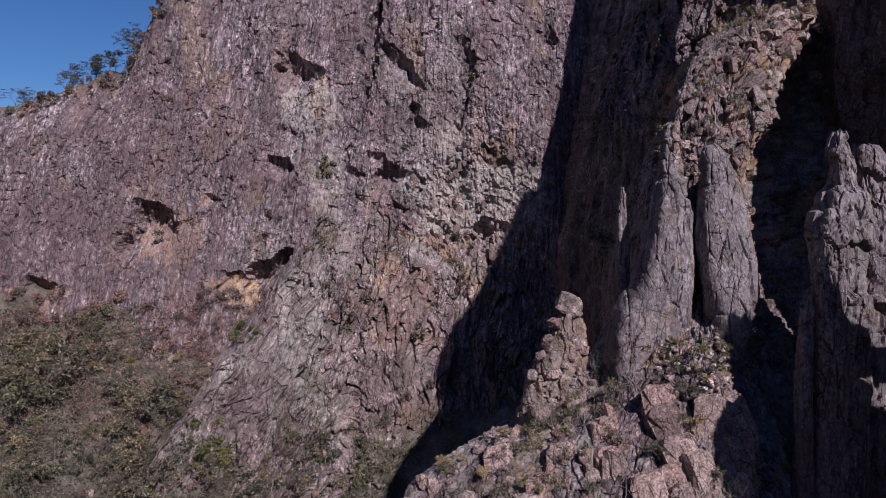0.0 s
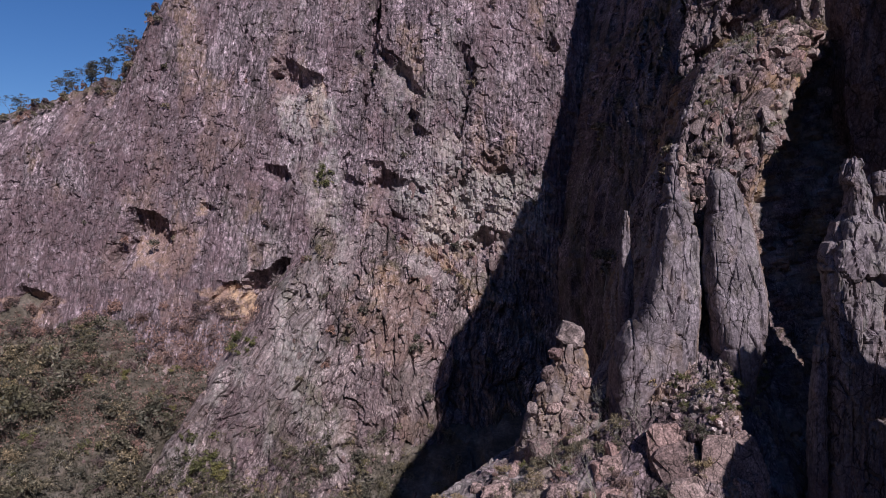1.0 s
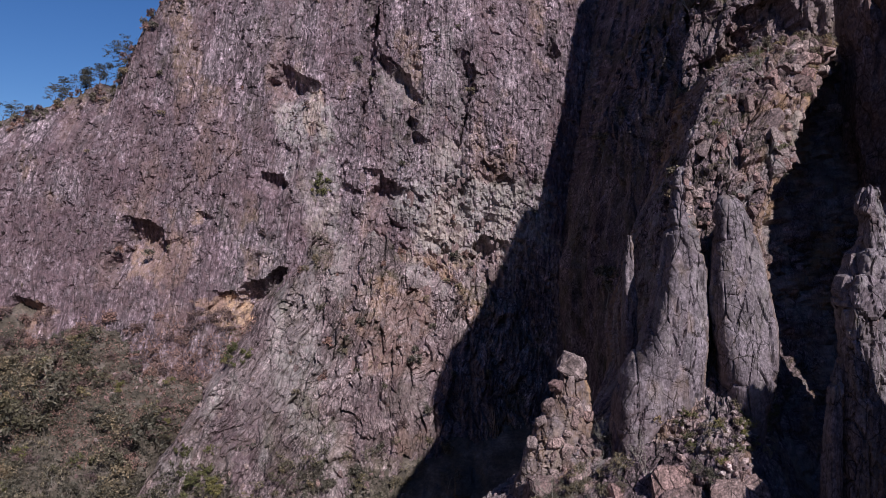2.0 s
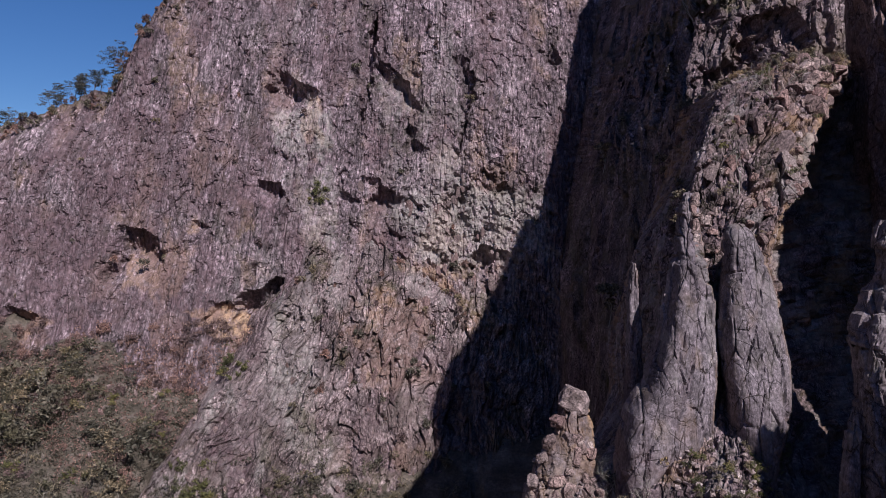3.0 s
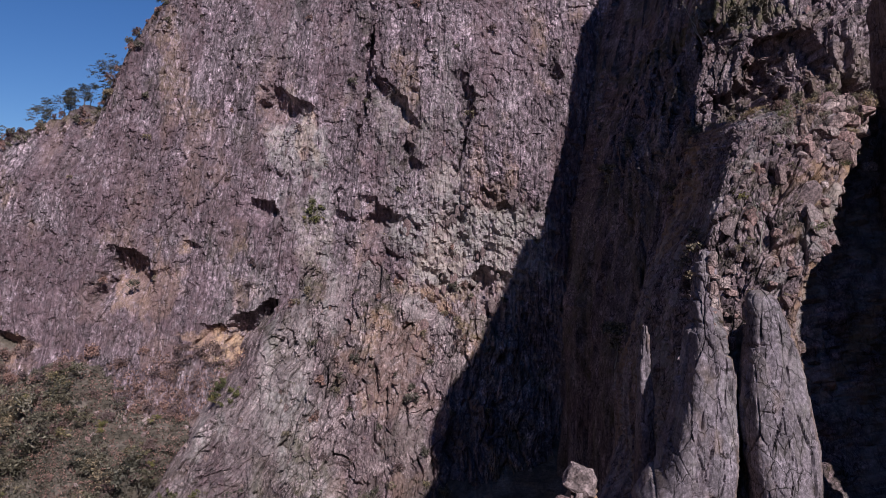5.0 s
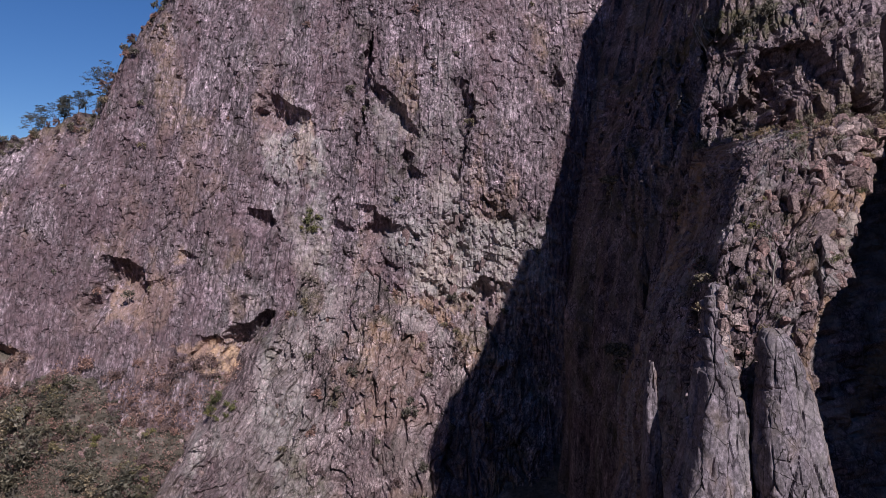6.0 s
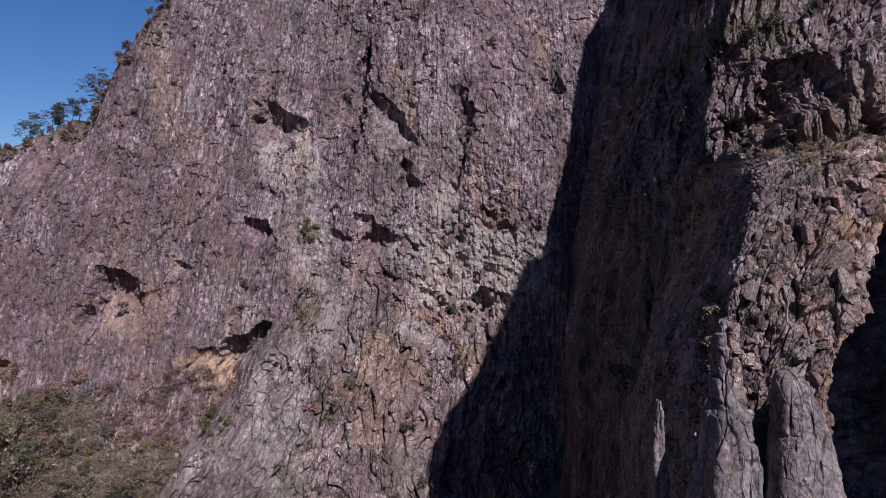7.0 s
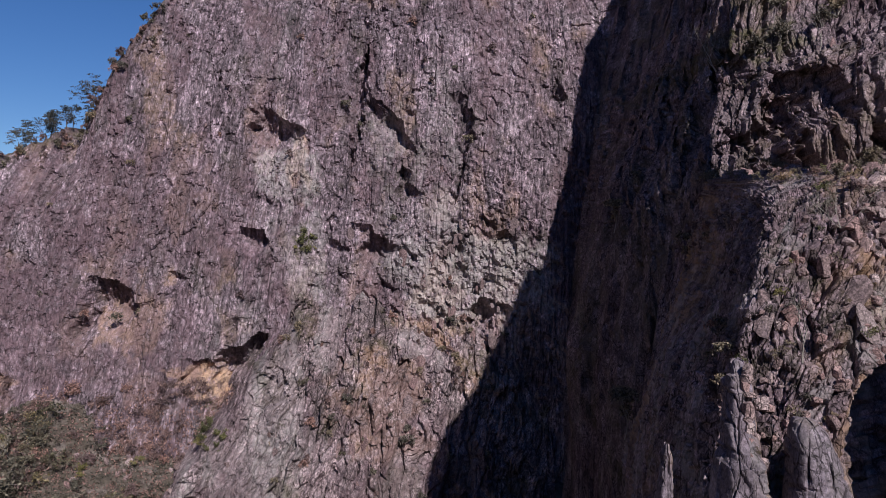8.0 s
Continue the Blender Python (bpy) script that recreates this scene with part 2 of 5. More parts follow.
# ---- meshes ----
def sheet(name, P, material, layers=None, parent=None, closed=False, smooth_shade=False):
    """A mesh from a grid of points P[u, v]."""
    nu, nv = P.shape[:2]
    idx = np.arange(nu * nv).reshape(nu, nv)
    if closed:
        idx = np.vstack([idx, idx[:1]])
    q = np.stack([idx[:-1, :-1], idx[1:, :-1], idx[1:, 1:], idx[:-1, 1:]], -1).reshape(-1, 4)
    me = bpy.data.meshes.new(name)
    me.vertices.add(nu * nv)
    me.vertices.foreach_set("co", P.reshape(-1).astype(np.float32))
    me.loops.add(q.size)
    me.loops.foreach_set("vertex_index", q.reshape(-1).astype(np.int32))
    me.polygons.add(len(q))
    me.polygons.foreach_set("loop_start", np.arange(0, q.size, 4, dtype=np.int32))
    me.polygons.foreach_set("use_smooth", np.full(len(q), smooth_shade))
    me.update(calc_edges=True)
    for key, val in (layers or {}).items():
        me.attributes.new(key, "FLOAT", "POINT").data.foreach_set("value", np.clip(val, 0, 1).reshape(-1).astype(np.float32))
    me.materials.append(material)
    ob = new(name, me)
    ob.parent = parent
    return ob


def normals(P, closed=False):
    if closed:
        du = np.roll(P, -1, 0) - np.roll(P, 1, 0)
    else:
        du = np.gradient(P, axis=0)
    n = np.cross(du, np.gradient(P, axis=1))
    return n / (np.linalg.norm(n, axis=2, keepdims=True) + 1e-9)


def loft(levels, nu, nv, soften=0.5, across=None, upward=None):
    """A grid of points over plan outlines stacked at several heights. across, upward: the share of columns and rows that each stretch gets.
    soften: metres over which the corners are rounded."""
    L = np.array([[(x, y, z) for x, y in pts] for z, pts in levels], float)
    def spread(n, shares, lengths):
        shares = np.array(lengths if shares is None else shares, float)
        return np.interp(np.linspace(0, 1, n), np.r_[0, np.cumsum(shares)] / shares.sum(), np.arange(len(shares) + 1))
    ku = spread(nu, across, np.linalg.norm(np.diff(L[..., :2].mean(0), axis=0), axis=1))
    kv = spread(nv, upward, np.linalg.norm(np.diff(L, axis=0), axis=2).min(1))
    def at(kv, ku):
        a, b = np.floor(kv).astype(int).clip(0, L.shape[0] - 2), np.floor(ku).astype(int).clip(0, L.shape[1] - 2)
        f, g = (kv - a)[None, :, None], (ku - b)[:, None, None]
        G = L[:, b] * (1 - g[None, :, 0]) + L[:, b + 1] * g[None, :, 0]
        return np.swapaxes(G[a] * (1 - f.swapaxes(0, 1)) + G[a + 1] * f.swapaxes(0, 1), 0, 1)
    P = 0
    offs = np.linspace(-1, 1, 5) * soften
    for o in offs:
        for q in offs:
            P = P + at((kv + q * 0.25).clip(0, L.shape[0] - 1), (ku + o * 0.25).clip(0, L.shape[1] - 1))
    return P / 25, ku


def column_grid(levels, nu, nv, power=2.6):
    """A closed grid round a standing column. levels: z, centre x, centre y, half width, half depth."""
    L = np.array(levels, float)
    z = np.linspace(L[0, 0], L[-1, 0], nv)
    cx, cy, hx, hy = (np.interp(z, L[:, 0], L[:, k]) for k in (1, 2, 3, 4))
    t = np.linspace(0, 2 * np.pi, 4001)
    ring = np.stack([np.sign(f(t)) * np.abs(f(t)) ** (2 / power) for f in (np.cos, np.sin)])
    arc = np.r_[0, np.cumsum(np.hypot(*np.diff(ring)))]
    a = np.interp(np.linspace(0, arc[-1], nu, endpoint=False), arc, t)[:, None]
    c, s = np.cos(a), np.sin(a)
    X = cx + hx * np.sign(c) * np.abs(c) ** (2 / power)
    Y = cy + hy * np.sign(s) * np.abs(s) ** (2 / power)
    return np.stack([X, Y, np.broadcast_to(z, X.shape)], -1), a


def front_point(P, x, z):
    """The point of a grid nearest to the camera's side at that x and z."""
    d = (P[..., 0] - x) ** 2 + (P[..., 2] - z) ** 2
    near = d < max(0.09, d.min() * 2.0 + 0.02)
    y = np.where(near, P[..., 1], 1e9)
    k = np.unravel_index(np.argmin(y), y.shape)
    return Vector(P[k])


def toward(P, side, rise):
    """The point of a grid that a level look straight up the valley from the start meets at that slope sideways and upward."""
    d = (P[..., 0] / P[..., 1] - side) ** 2 + ((P[..., 2] - EYE) / P[..., 1] - rise) ** 2
    y = np.where(d < d.min() + 2e-6, P[..., 1], 1e9)
    return Vector(P[np.unravel_index(np.argmin(y), y.shape)])


# ---- the great wall ----
SKYLINE_X = [-190, -140, -102, -86, -75, -71, -65, -58, -45, -20, 60, 110]
SKYLINE_Z = [72, 82.5, 93.2, 99.2, 102, 108, 117, 130, 150, 166, 176, 172]


def carve(*edge, ragged=0.22, seed=0):
    """Undercuts the wall below an edge of (x, z, depth) that runs down to the right."""
    ex, ez, ed = (np.array([p[k] for p in edge]) for k in range(3))
    i0, i1 = np.searchsorted(xs, (ex.min() - 1.6 * ed.max() - 2, ex.max() + 2))
    j0, j1 = np.searchsorted(zs, (ez.min() - 2.6 * ed.max() - 2, ez.max() + 2))
    x, z = X[i0:i1, j0:j1], Z[i0:i1, j0:j1]
    lean = 0.5
    u, eu = x - lean * z, ex - lean * ez
    warp = np.minimum(0.8, 0.25 * ed.max())
    u = u + warp * fbm(x / 1.9, z / 1.9, 510 + seed, 3)
    top = np.interp(u, eu, ez)
    jag = ragged * fbm(x / 1.1, z / 3.0, 500 + seed, 4) * min(1, ed.max())
    deep = np.where((u < eu[0]) | (u > eu[-1] + 0.3), 0, np.maximum(np.interp(u, eu, ed), 0))
    s = (top - z) / 0.84
    size = np.maximum(deep, 0.05)
    hollow = np.minimum(np.minimum(deep, 0.3 * deep + 0.85 * np.maximum(s, 0)), deep * np.clip((2.5 - s / size) / 1.5, 0, 1))
    Y[i0:i1, j0:j1] += np.where((s + jag > 0) & (deep > 0.05), hollow, 0)


def groove(x, z, path, deep, wide):
    """A crack or chimney along a path of (z, x)."""
    zz, xx = [p[0] for p in path], [p[1] for p in path]
    line = np.interp(z, zz, xx) + 0.4 * fbm(z / 3.0, z * 0 + 3.1, 7, 3)
    span = smooth(zz[0] - 1, zz[0] + 2, z) * (1 - smooth(zz[-1] - 2, zz[-1] + 1, z))
    return deep * span * np.exp(-((x - line) / wide) ** 2)


def wall_depth(x, z):
    y = 160.3 + 0.16 * (z - 50) + 0.0022 * np.maximum(0, z - 95) ** 2 - 3.6 * np.exp(-(((x - 5) / 20) ** 2) - ((z - 104) / 26) ** 2)
    y = y + 6.0 * smooth(-62, -80, x) * smooth(82, 100, z) + 0.055 * np.maximum(0, -x - 60) + 1.8 * fbm(x / 26, z / 70, 1, 3)
    wx = x + 0.7 * fbm(x / 9, z / 20, 2, 3) - 0.17 * (z - 80) * smooth(5, -25, x)
    wz = z + 0.8 * fbm(x / 8, z / 8, 3, 3) + 0.35 * x
    # columns and flutes, bolder where the face is jumbled
    rough = 0.75 + 0.75 * blob(x, z, 4, 70, 16, 22, 31) + 0.5 * smooth(-0.2, 0.7, fbm(x / 18, z / 18, 33, 2))
    y = y + 0.75 * fbm(wx / 5.5, wz / 40, 4, 3) + 0.26 * fbm(wx / 1.5, wz / 16, 5, 3) * (1.3 - 0.8 * smooth(-45, -15, x))
    h1, e1 = blocks(wx / 2.6, wz / 11.0, 40, 1.1)
    h2, e2 = blocks(wx / 1.0 + 5, wz / 3.6, 50, 1.3)
    h3, e3 = blocks(wx / 0.5, wz / 1.3, 60, 1.5)
    open_face = smooth(-40, -15, x) * (0.6 + 0.4 * smooth(60, 80, z))
    h4, e4 = blocks((wx + 0.55 * wz) / 2.6, (wz - 0.5 * wx) / 2.9, 64, 1.6)
    h5, e5 = blocks((wx - 0.4 * wz) / 1.1, (wz + 0.5 * wx) / 1.3, 68, 1.6)
    y = y - rough * ((0.24 - 0.10 * open_face) * h1 + (0.17 - 0.08 * open_face) * h2 + 0.11 * h3 + open_face * (0.30 * h4 + 0.15 * h5))
    y = y + 0.25 * np.exp(-((e1 / 0.07) ** 2)) + rough * 0.10 * np.exp(-((e2 / 0.06) ** 2))
    # short ledges that lean out over hollows
    led = fbm(x / 1.7, z / 2.0, 70, 3)
    y = y - 0.34 * rough * smooth(0.66, 0.8, led)
    y = y - 0.22 * fbm(wx / 0.55, wz / 5.5, 74, 3)
    y = y + groove(x, z, [(56, -35), (72, -33), (86, -31)], 1.0, 0.6) + groove(x, z, [(74, -22.5), (97, -17), (130, -14)], 0.9, 0.6) - groove(x, z, [(62, -41), (78, -32), (100, -23), (128, -17)], 1.6, 2.4)
    y = y - 0.12 * fbm(x / 0.9, z / 1.6, 80, 3)
    return y


def over_the_top(x, z, y):
    """Rolls the face back into the summit slope above the skyline."""
    top = np.interp(x, SKYLINE_X, SKYLINE_Z) + 1.4 * fbm(x / 5, x * 0, 90, 4)
    over = np.maximum(0, z - top)
    near = np.maximum(0, z - top + 7)
    return np.stack([x, y + 0.035 * np.minimum(near, 7) ** 2 + 2.0 * over, np.where(over > 0, top + 0.22 * over, z)], -1)


xs = np.r_[np.arange(-190, -112, 1.0), np.arange(-112, 35, 0.225), np.arange(35, 110.1, 1.2)]
zs = np.r_[np.arange(14, 44, 0.8), np.arange(44, 131, 0.24), np.arange(131, 230, 1.2)]
X, Z = np.meshgrid(xs, zs, indexing="ij")
Y = wall_depth(X, Z)
# overhangs, corners and notches
carve((-91.0, 54.2, 0), (-89.5, 54.0, 3.2), (-86, 53.6, 3.6), (-82.5, 51.8, 0.5))
carve((-68.4, 71.4, 0), (-63.8, 70.5, 6.5), (-60.8, 69.6, 4.8), (-58.8, 66.1, 3.5), (-57, 65.9, 1), (-54.8, 66.4, 0.8))
carve((-41.1, 57.8, 0), (-40.1, 57.6, 4.4), (-36.3, 58.3, 7.2), (-34.9, 60.5, 7.6), (-32.4, 60.1, 6.4))
carve((-47.9, 55.7, 0), (-46.4, 55, 2.4), (-43.6, 55.3, 2.4), (-40.9, 54.3, 1.7), (-40.5, 53.6, 0))
carve((-53.4, 72.5, 0), (-51.2, 72.1, 1.5), (-48.6, 71.1, 0.8), (-47.8, 69.6, 0.5))
carve((-38.9, 81.3, 0), (-37.8, 81, 2), (-33.8, 80.2, 3.3), (-33.3, 78, 1.6))
carve((-69.5, 62.4, 0), (-68.7, 62.2, 1.1), (-67.3, 62, 0.8), (-66.9, 61.7, 0))
carve((-35.5, 67.4, 1.1), (-35.7, 63.8, 1.3), (-36.4, 62.4, 1))
carve((-37, 106.5, 0), (-34.7, 104.9, 3.8), (-30.1, 102.5, 4.2), (-27, 101, 2.9), (-26.4, 99, 0.8))
carve((-13.5, 119.1, 3.4), (-13.7, 112.5, 3.2), (-14.4, 105.3, 2.2), (-16.1, 95.4, 1.1), (-18.3, 89.1, 0.7))
carve((-13.6, 110.9, 0), (-12.2, 106.7, 2.4), (-9.9, 104.8, 2.9), (-6.6, 102.5, 3.6), (-5.8, 100, 2.6), (-3.8, 96.6, 1.2))
carve((-5.1, 96.6, 0), (-5.4, 94.4, 2.4), (-5.6, 90, 2.4), (-3.2, 87.7, 2), (-2.2, 87, 0))
carve((2, 107.5, 0), (4.6, 107.6, 1.5), (6.4, 105.5, 2.9), (7.4, 102.4, 3.7), (7.3, 98.3, 2.8), (6, 95.7, 2), (5.3, 91.3, 2), (3.5, 86.2, 0.8))
carve((23.1, 110.4, 0), (24.6, 109.7, 2.1), (26.2, 107.8, 1.7), (26.3, 106.8, 0))
carve((-25.5, 99, 0.7), (-25.1, 92.5, 0.7))
carve((-17, 81.9, 0), (-15.7, 81.5, 1.5), (-13.2, 81.1, 1.6), (-12.4, 80, 3.6), (-10.3, 79.2, 4), (-8.4, 77, 1.2), (-6.8, 76.5, 0.6))
carve((-20.8, 84.5, 1.1), (-21.1, 79.3, 1.3), (-20.4, 78.6, 2), (-17.9, 77.1, 1.6), (-17, 76.3, 0))
carve((3.2, 79.9, 0), (4.2, 79.7, 2.8), (6.1, 79, 2.8), (6.5, 77.6, 0.4))
carve((7.9, 67.3, 0), (9.2, 67.2, 4.8), (11.7, 66.5, 4), (13.9, 65.6, 2.4), (14.4, 65, 0.6))
carve((11.1, 63.3, 1.6), (10.7, 59.1, 1.8), (10, 55.5, 2), (9.5, 52.7, 1.6))
carve((3.8, 74.1, 0), (4.7, 74.1, 2), (6, 73, 1.2))
carve((7, 70.1, 0), (7.7, 70, 1.4), (9.2, 69.4, 1.1))
carve((9.2, 72.1, 0), (10.3, 71.8, 2), (11.8, 71.2, 1))
carve((12.1, 79.5, 0), (12.8, 80.1, 2), (14.6, 79.5, 1))
carve((18.1, 79.6, 0), (19, 79.4, 1.8), (20.3, 78.9, 0.8))
carve((-19.2, 72.1, 0), (-18.4, 72, 1.6), (-16.7, 71.2, 0.6))
carve((-11.4, 70.5, 0), (-10.7, 70.4, 1), (-9.1, 69.8, 0.6))
carve((-14.1, 66, 0), (-13, 65.8, 1.6), (-10.2, 65.1, 1.1))
carve((-9.1, 63.7, 0), (-8.2, 63.3, 2), (-5.1, 62.3, 1.4))
carve((-4.1, 67.1, 0), (-3, 66.9, 1.3), (0.2, 66.2, 0.8))
carve((0.6, 65.8, 0), (1.1, 65.6, 2), (2.7, 62.6, 1.1))
carve((-15.8, 56.9, 0), (-15, 56.6, 2.4), (-12.5, 53.4, 1.6))
pits = np.random.default_rng(77)
for k in range(330):
    if k % 3:
        x0, z0 = pits.uniform(-14, 24), pits.uniform(48, 84)
    else:
        x0, z0 = pits.uniform(-104, 26), pits.uniform(52, 122)
    w, d = pits.uniform(0.5, 2.6), pits.uniform(0.25, 0.75)
    fall = pits.uniform(0.15, 1.3) * w
    carve((x0, z0, 0), (x0 + 0.25 * w, z0 - 0.1 * fall, d), (x0 + 0.8 * w, z0 - 0.7 * fall, d), (x0 + w, z0 - fall, 0.1), seed=k)
WALL = over_the_top(X, Z, Y)
ochre = np.maximum.reduce([0.5 * blob(X, Z, -55.5, 63, 5.5, 9, 101), 0.6 * blob(X, Z, -63, 62, 4, 5, 102), 1.6 * blob(X, Z, -45.0, 51.8, 6.5, 3.8, 103), 1.6 * blob(X, Z, -87, 50.3, 6, 3.0, 104),
                           0.6 * blob(X, Z, -28, 94, 3, 6, 105), 0.25 * smooth(0.35, 0.8, fbm(X / 7, Z / 12, 106, 4)), 0.5 * blob(X, Z, 2, 58, 14, 14, 107)])
scar = np.maximum.reduce([0.8 * blob(X, Z, -31, 93, 7, 9, 111), 0.5 * blob(X, Z, -10, 98, 5, 7, 112), 0.6 * blob(X, Z, -27, 74, 6, 12, 113), 0.85 * blob(X, Z, 7, 70, 17, 15, 114), 0.3 * smooth(0.2, 0.7, fbm(X / 9, Z / 20, 115, 4))])
scar = scar * smooth(-52, -36, X)
moss = np.maximum.reduce([blob(X, Z, -26.5, 78, 2.2, 3.5, 121), 0.25 * smooth(0.45, 0.85, fbm(X / 5, Z / 6, 122, 4)), 0.8 * smooth(-5, 1, Z - np.interp(X, SKYLINE_X, SKYLINE_Z))])
purple = np.maximum(smooth(-0.1, 0.6, fbm(X / 5, Z / 28, 131, 4)), np.maximum(np.maximum(1.0 * blob(X, Z, -88, 64, 18, 20, 132), 0.9 * blob(X, Z, -76, 56, 16, 10, 134)), 0.8 * blob(X, Z, -60, 84, 22, 14, 133))) * (1 - 0.8 * scar)
tone = 0.46 + (0.17 - 0.11 * smooth(-50, -20, X)) * fbm((X - 0.17 * Z) / 0.42, Z / 5.0, 135, 3) + 0.2 * fbm(X / 0.5, Z / 0.7, 137, 3) + 0.12 * fbm(X / 3, Z / 9, 138, 3)
great_wall = tagged(sheet("cliff_wall", WALL, ROCK_WALL, dict(ochre=ochre, scar=scar, moss=moss, purple=purple, tone=tone)),
                    "tall purple-grey rhyolite cliff face with overhangs and water streaks", "cliff", kind="structure")


# ---- the pale buttress that leans on the wall ----
def slab_depth(x, z):
    left = -26.0 - 0.68 * np.maximum(0, 62 - z) + 1.2 * fbm(z / 6, z * 0, 140, 3)
    y = 155.0 - 0.42 * (62 - z) + 0.003 * np.maximum(0, 40 - z) ** 2 + 0.27 * np.maximum(0, x + 23) + 0.75 * np.maximum(0, z - 57.5 - 2.6 * fbm(x / 5, z * 0, 139, 3))
    y = y + 0.10 * np.maximum(0, -23 - x) + 2.1 * np.maximum(0, left - x) + 1.1 * fbm(x / 11, z / 16, 141, 3)
    lean = 0.12 + 0.42 * smooth(-8, -30, x)
    wx, wz = x - lean * (z - 40) + 1.5 * fbm(x / 7, z / 9, 142, 3), z + 0.3 * x + 0.9 * fbm(x / 6, z / 7, 143, 3)
    clean = blob(x, z, -36, 36, 11, 20, 144)
    rough = 1.2 - 0.35 * clean
    h1, e1 = blocks(wx / 2.2, wz / 8.5, 145, 1.5)
    h2, e2 = blocks(wx / 1.25, wz / 3.2, 150, 1.6)
    h3, e3 = blocks(wx / 0.5, wz / 1.2, 155, 1.3)
    h4, e4 = blocks((x + 0.3 * z) / 1.5 + 0.4 * fbm(x / 3, z / 3, 157, 2), (z - 0.25 * x) / 1.9, 158, 1.6)
    y = y - rough * (0.62 * h1 + 0.28 * h2 + 0.10 * h3 + 0.26 * h4) - 0.28 * fbm(wx / 1.2, wz / 12, 160, 3) - 0.05 * fbm(wx / 0.5, wz / 6, 163, 2)
    y = y + rough * (0.5 * np.exp(-((e1 / 0.13) ** 2)) + 0.15 * np.exp(-((e2 / 0.22) ** 2)))
    return y - 0.10 * fbm(x / 0.8, z / 1.2, 165, 3)


X, Z = np.meshgrid(np.arange(-64, 22, 0.2), np.arange(6, 72, 0.2), indexing="ij")
SLAB = np.stack([X, slab_depth(X, Z), Z], -1)
ochre = np.maximum.reduce([0.7 * smooth(0.2, 0.7, fbm(X / 6, Z / 9, 171, 4)) * smooth(-30, -12, X), 0.6 * blob(X, Z, -8, 48, 9, 9, 172)])
scar = np.maximum.reduce([0.8 * blob(X, Z, -44.5, 37, 3.5, 5, 179), 0.75 * blob(X, Z, -29, 45, 6, 18, 173), 0.5 * smooth(0.2, 0.7, fbm(X / 5, Z / 12, 174, 4))])
moss = np.maximum(0.75 * smooth(0.15, 0.6, fbm(X / 4, Z / 4, 175, 4)) * smooth(36, 24, Z) , 0.55 * smooth(0.3, 0.7, fbm(X / 5, Z / 5, 176, 4)))
purple = np.maximum.reduce([blob(X, Z, -38, 30, 6, 13, 177), 0.7 * smooth(0.0, 0.6, fbm(X / 6, Z / 16, 178, 4)), 0.85 * blob(X, Z, -4, 34, 16, 20, 170), 0.8 * blob(X, Z, -12, 47, 5, 6, 169)])
tone = 0.48 + 0.08 * fbm((X - 0.6 * smooth(-8, -30, X) * Z) / 0.6, Z / 2.6, 235, 3) + 0.11 * fbm(X / 0.5, Z / 0.7, 237, 3) + 0.17 * fbm(X / 3, Z / 6, 238, 3)
slab = tagged(sheet("rock_buttress", SLAB, ROCK_SLAB, dict(ochre=ochre, scar=scar, moss=moss, purple=purple, tone=tone)),
              "pale grey slabby rock buttress leaning against the cliff foot", "rock buttress")


# ---- the scrubby slope under the wall ----
def slope_depth(x, z):
    y = 161.5 - 0.82 * (49.0 - z) - 0.012 * np.maximum(0, 30 - z) ** 2 + 0.8 * np.maximum(0, z - 49)
    y = y + (10.0 - 9.0 * smooth(-24, -12, x) * smooth(34, 20, z)) * smooth(-5, 2, x + 26.0 + 0.68 * np.maximum(0, 62 - z)) - 2.5 * smooth(-60, -110, x) + 2.2 * fbm(x / 14, z / 14, 180, 4) + 0.7 * fbm(x / 3, z / 3, 184, 3)
    y = y + 2.6 * fbm(x / 7, z / 9, 186, 4) * smooth(20, 45, z) - 1.6 * smooth(0.35, 0.6, fbm(x / 6, z / 7, 187, 3))
    return y - 16 * smooth(10, 40, x) * smooth(40, 10, z) + 8 * smooth(-70, -61, x + 2 * fbm(z / 4, x / 6, 189, 3)) * smooth(-30, -36, x) * smooth(33, 40, z)


X, Z = np.meshgrid(np.r_[np.arange(-240, -112, 3.0), np.arange(-112, 10, 0.4), np.arange(10, 120, 3.0)], np.arange(-1, 60, 0.4), indexing="ij")
SLOPE = np.stack([X, slope_depth(X, Z), Z], -1)
tagged(sheet("talus_slope", SLOPE, EARTH), "steep brown earth and rubble slope below the cliff", "slope", kind="structure")
gx = np.r_[-3000, -2200, -1600, -1200, np.arange(-900, -260, 25), np.arange(-260, 261, 6.5), np.arange(285, 901, 25), 1200, 1600, 2200, 3000]
gy = np.r_[-3000, -2200, -1600, -1200, np.arange(-900, -260, 25), np.arange(-260, 320, 6.5), np.arange(345, 901, 25), 1200, 1600, 2200, 3000]
X, Y = np.meshgrid(gx, gy, indexing="ij")
R, A = np.hypot(X, Y), np.arctan2(X, -Y)
# unseen hills added behind and to the left, to block low sky light
behind = np.where(X < 0, smooth(2.45, 2.1, np.abs(A)), smooth(2.0, 1.35, np.abs(A)))
ground_z = -0.6 + 2.0 * np.exp(-((R / 300) ** 2)) * fbm(X / 40, Y / 40, 190, 4) + behind * smooth(110, 520 - 200 * smooth(0.3, 1.0, -A), R) * (220 + 40 * fbm(X / 260, Y / 260, 195, 4) + 120 * smooth(0.3, 1.1, -A)) + 30 * (1 - behind) * smooth(300, 1500, R)
tagged(sheet("ground", np.stack([X, Y, ground_z], -1), EARTH), "brown scrubby valley floor far below the cliff, with unseen hills added to block sky light", "ground", kind="structure")


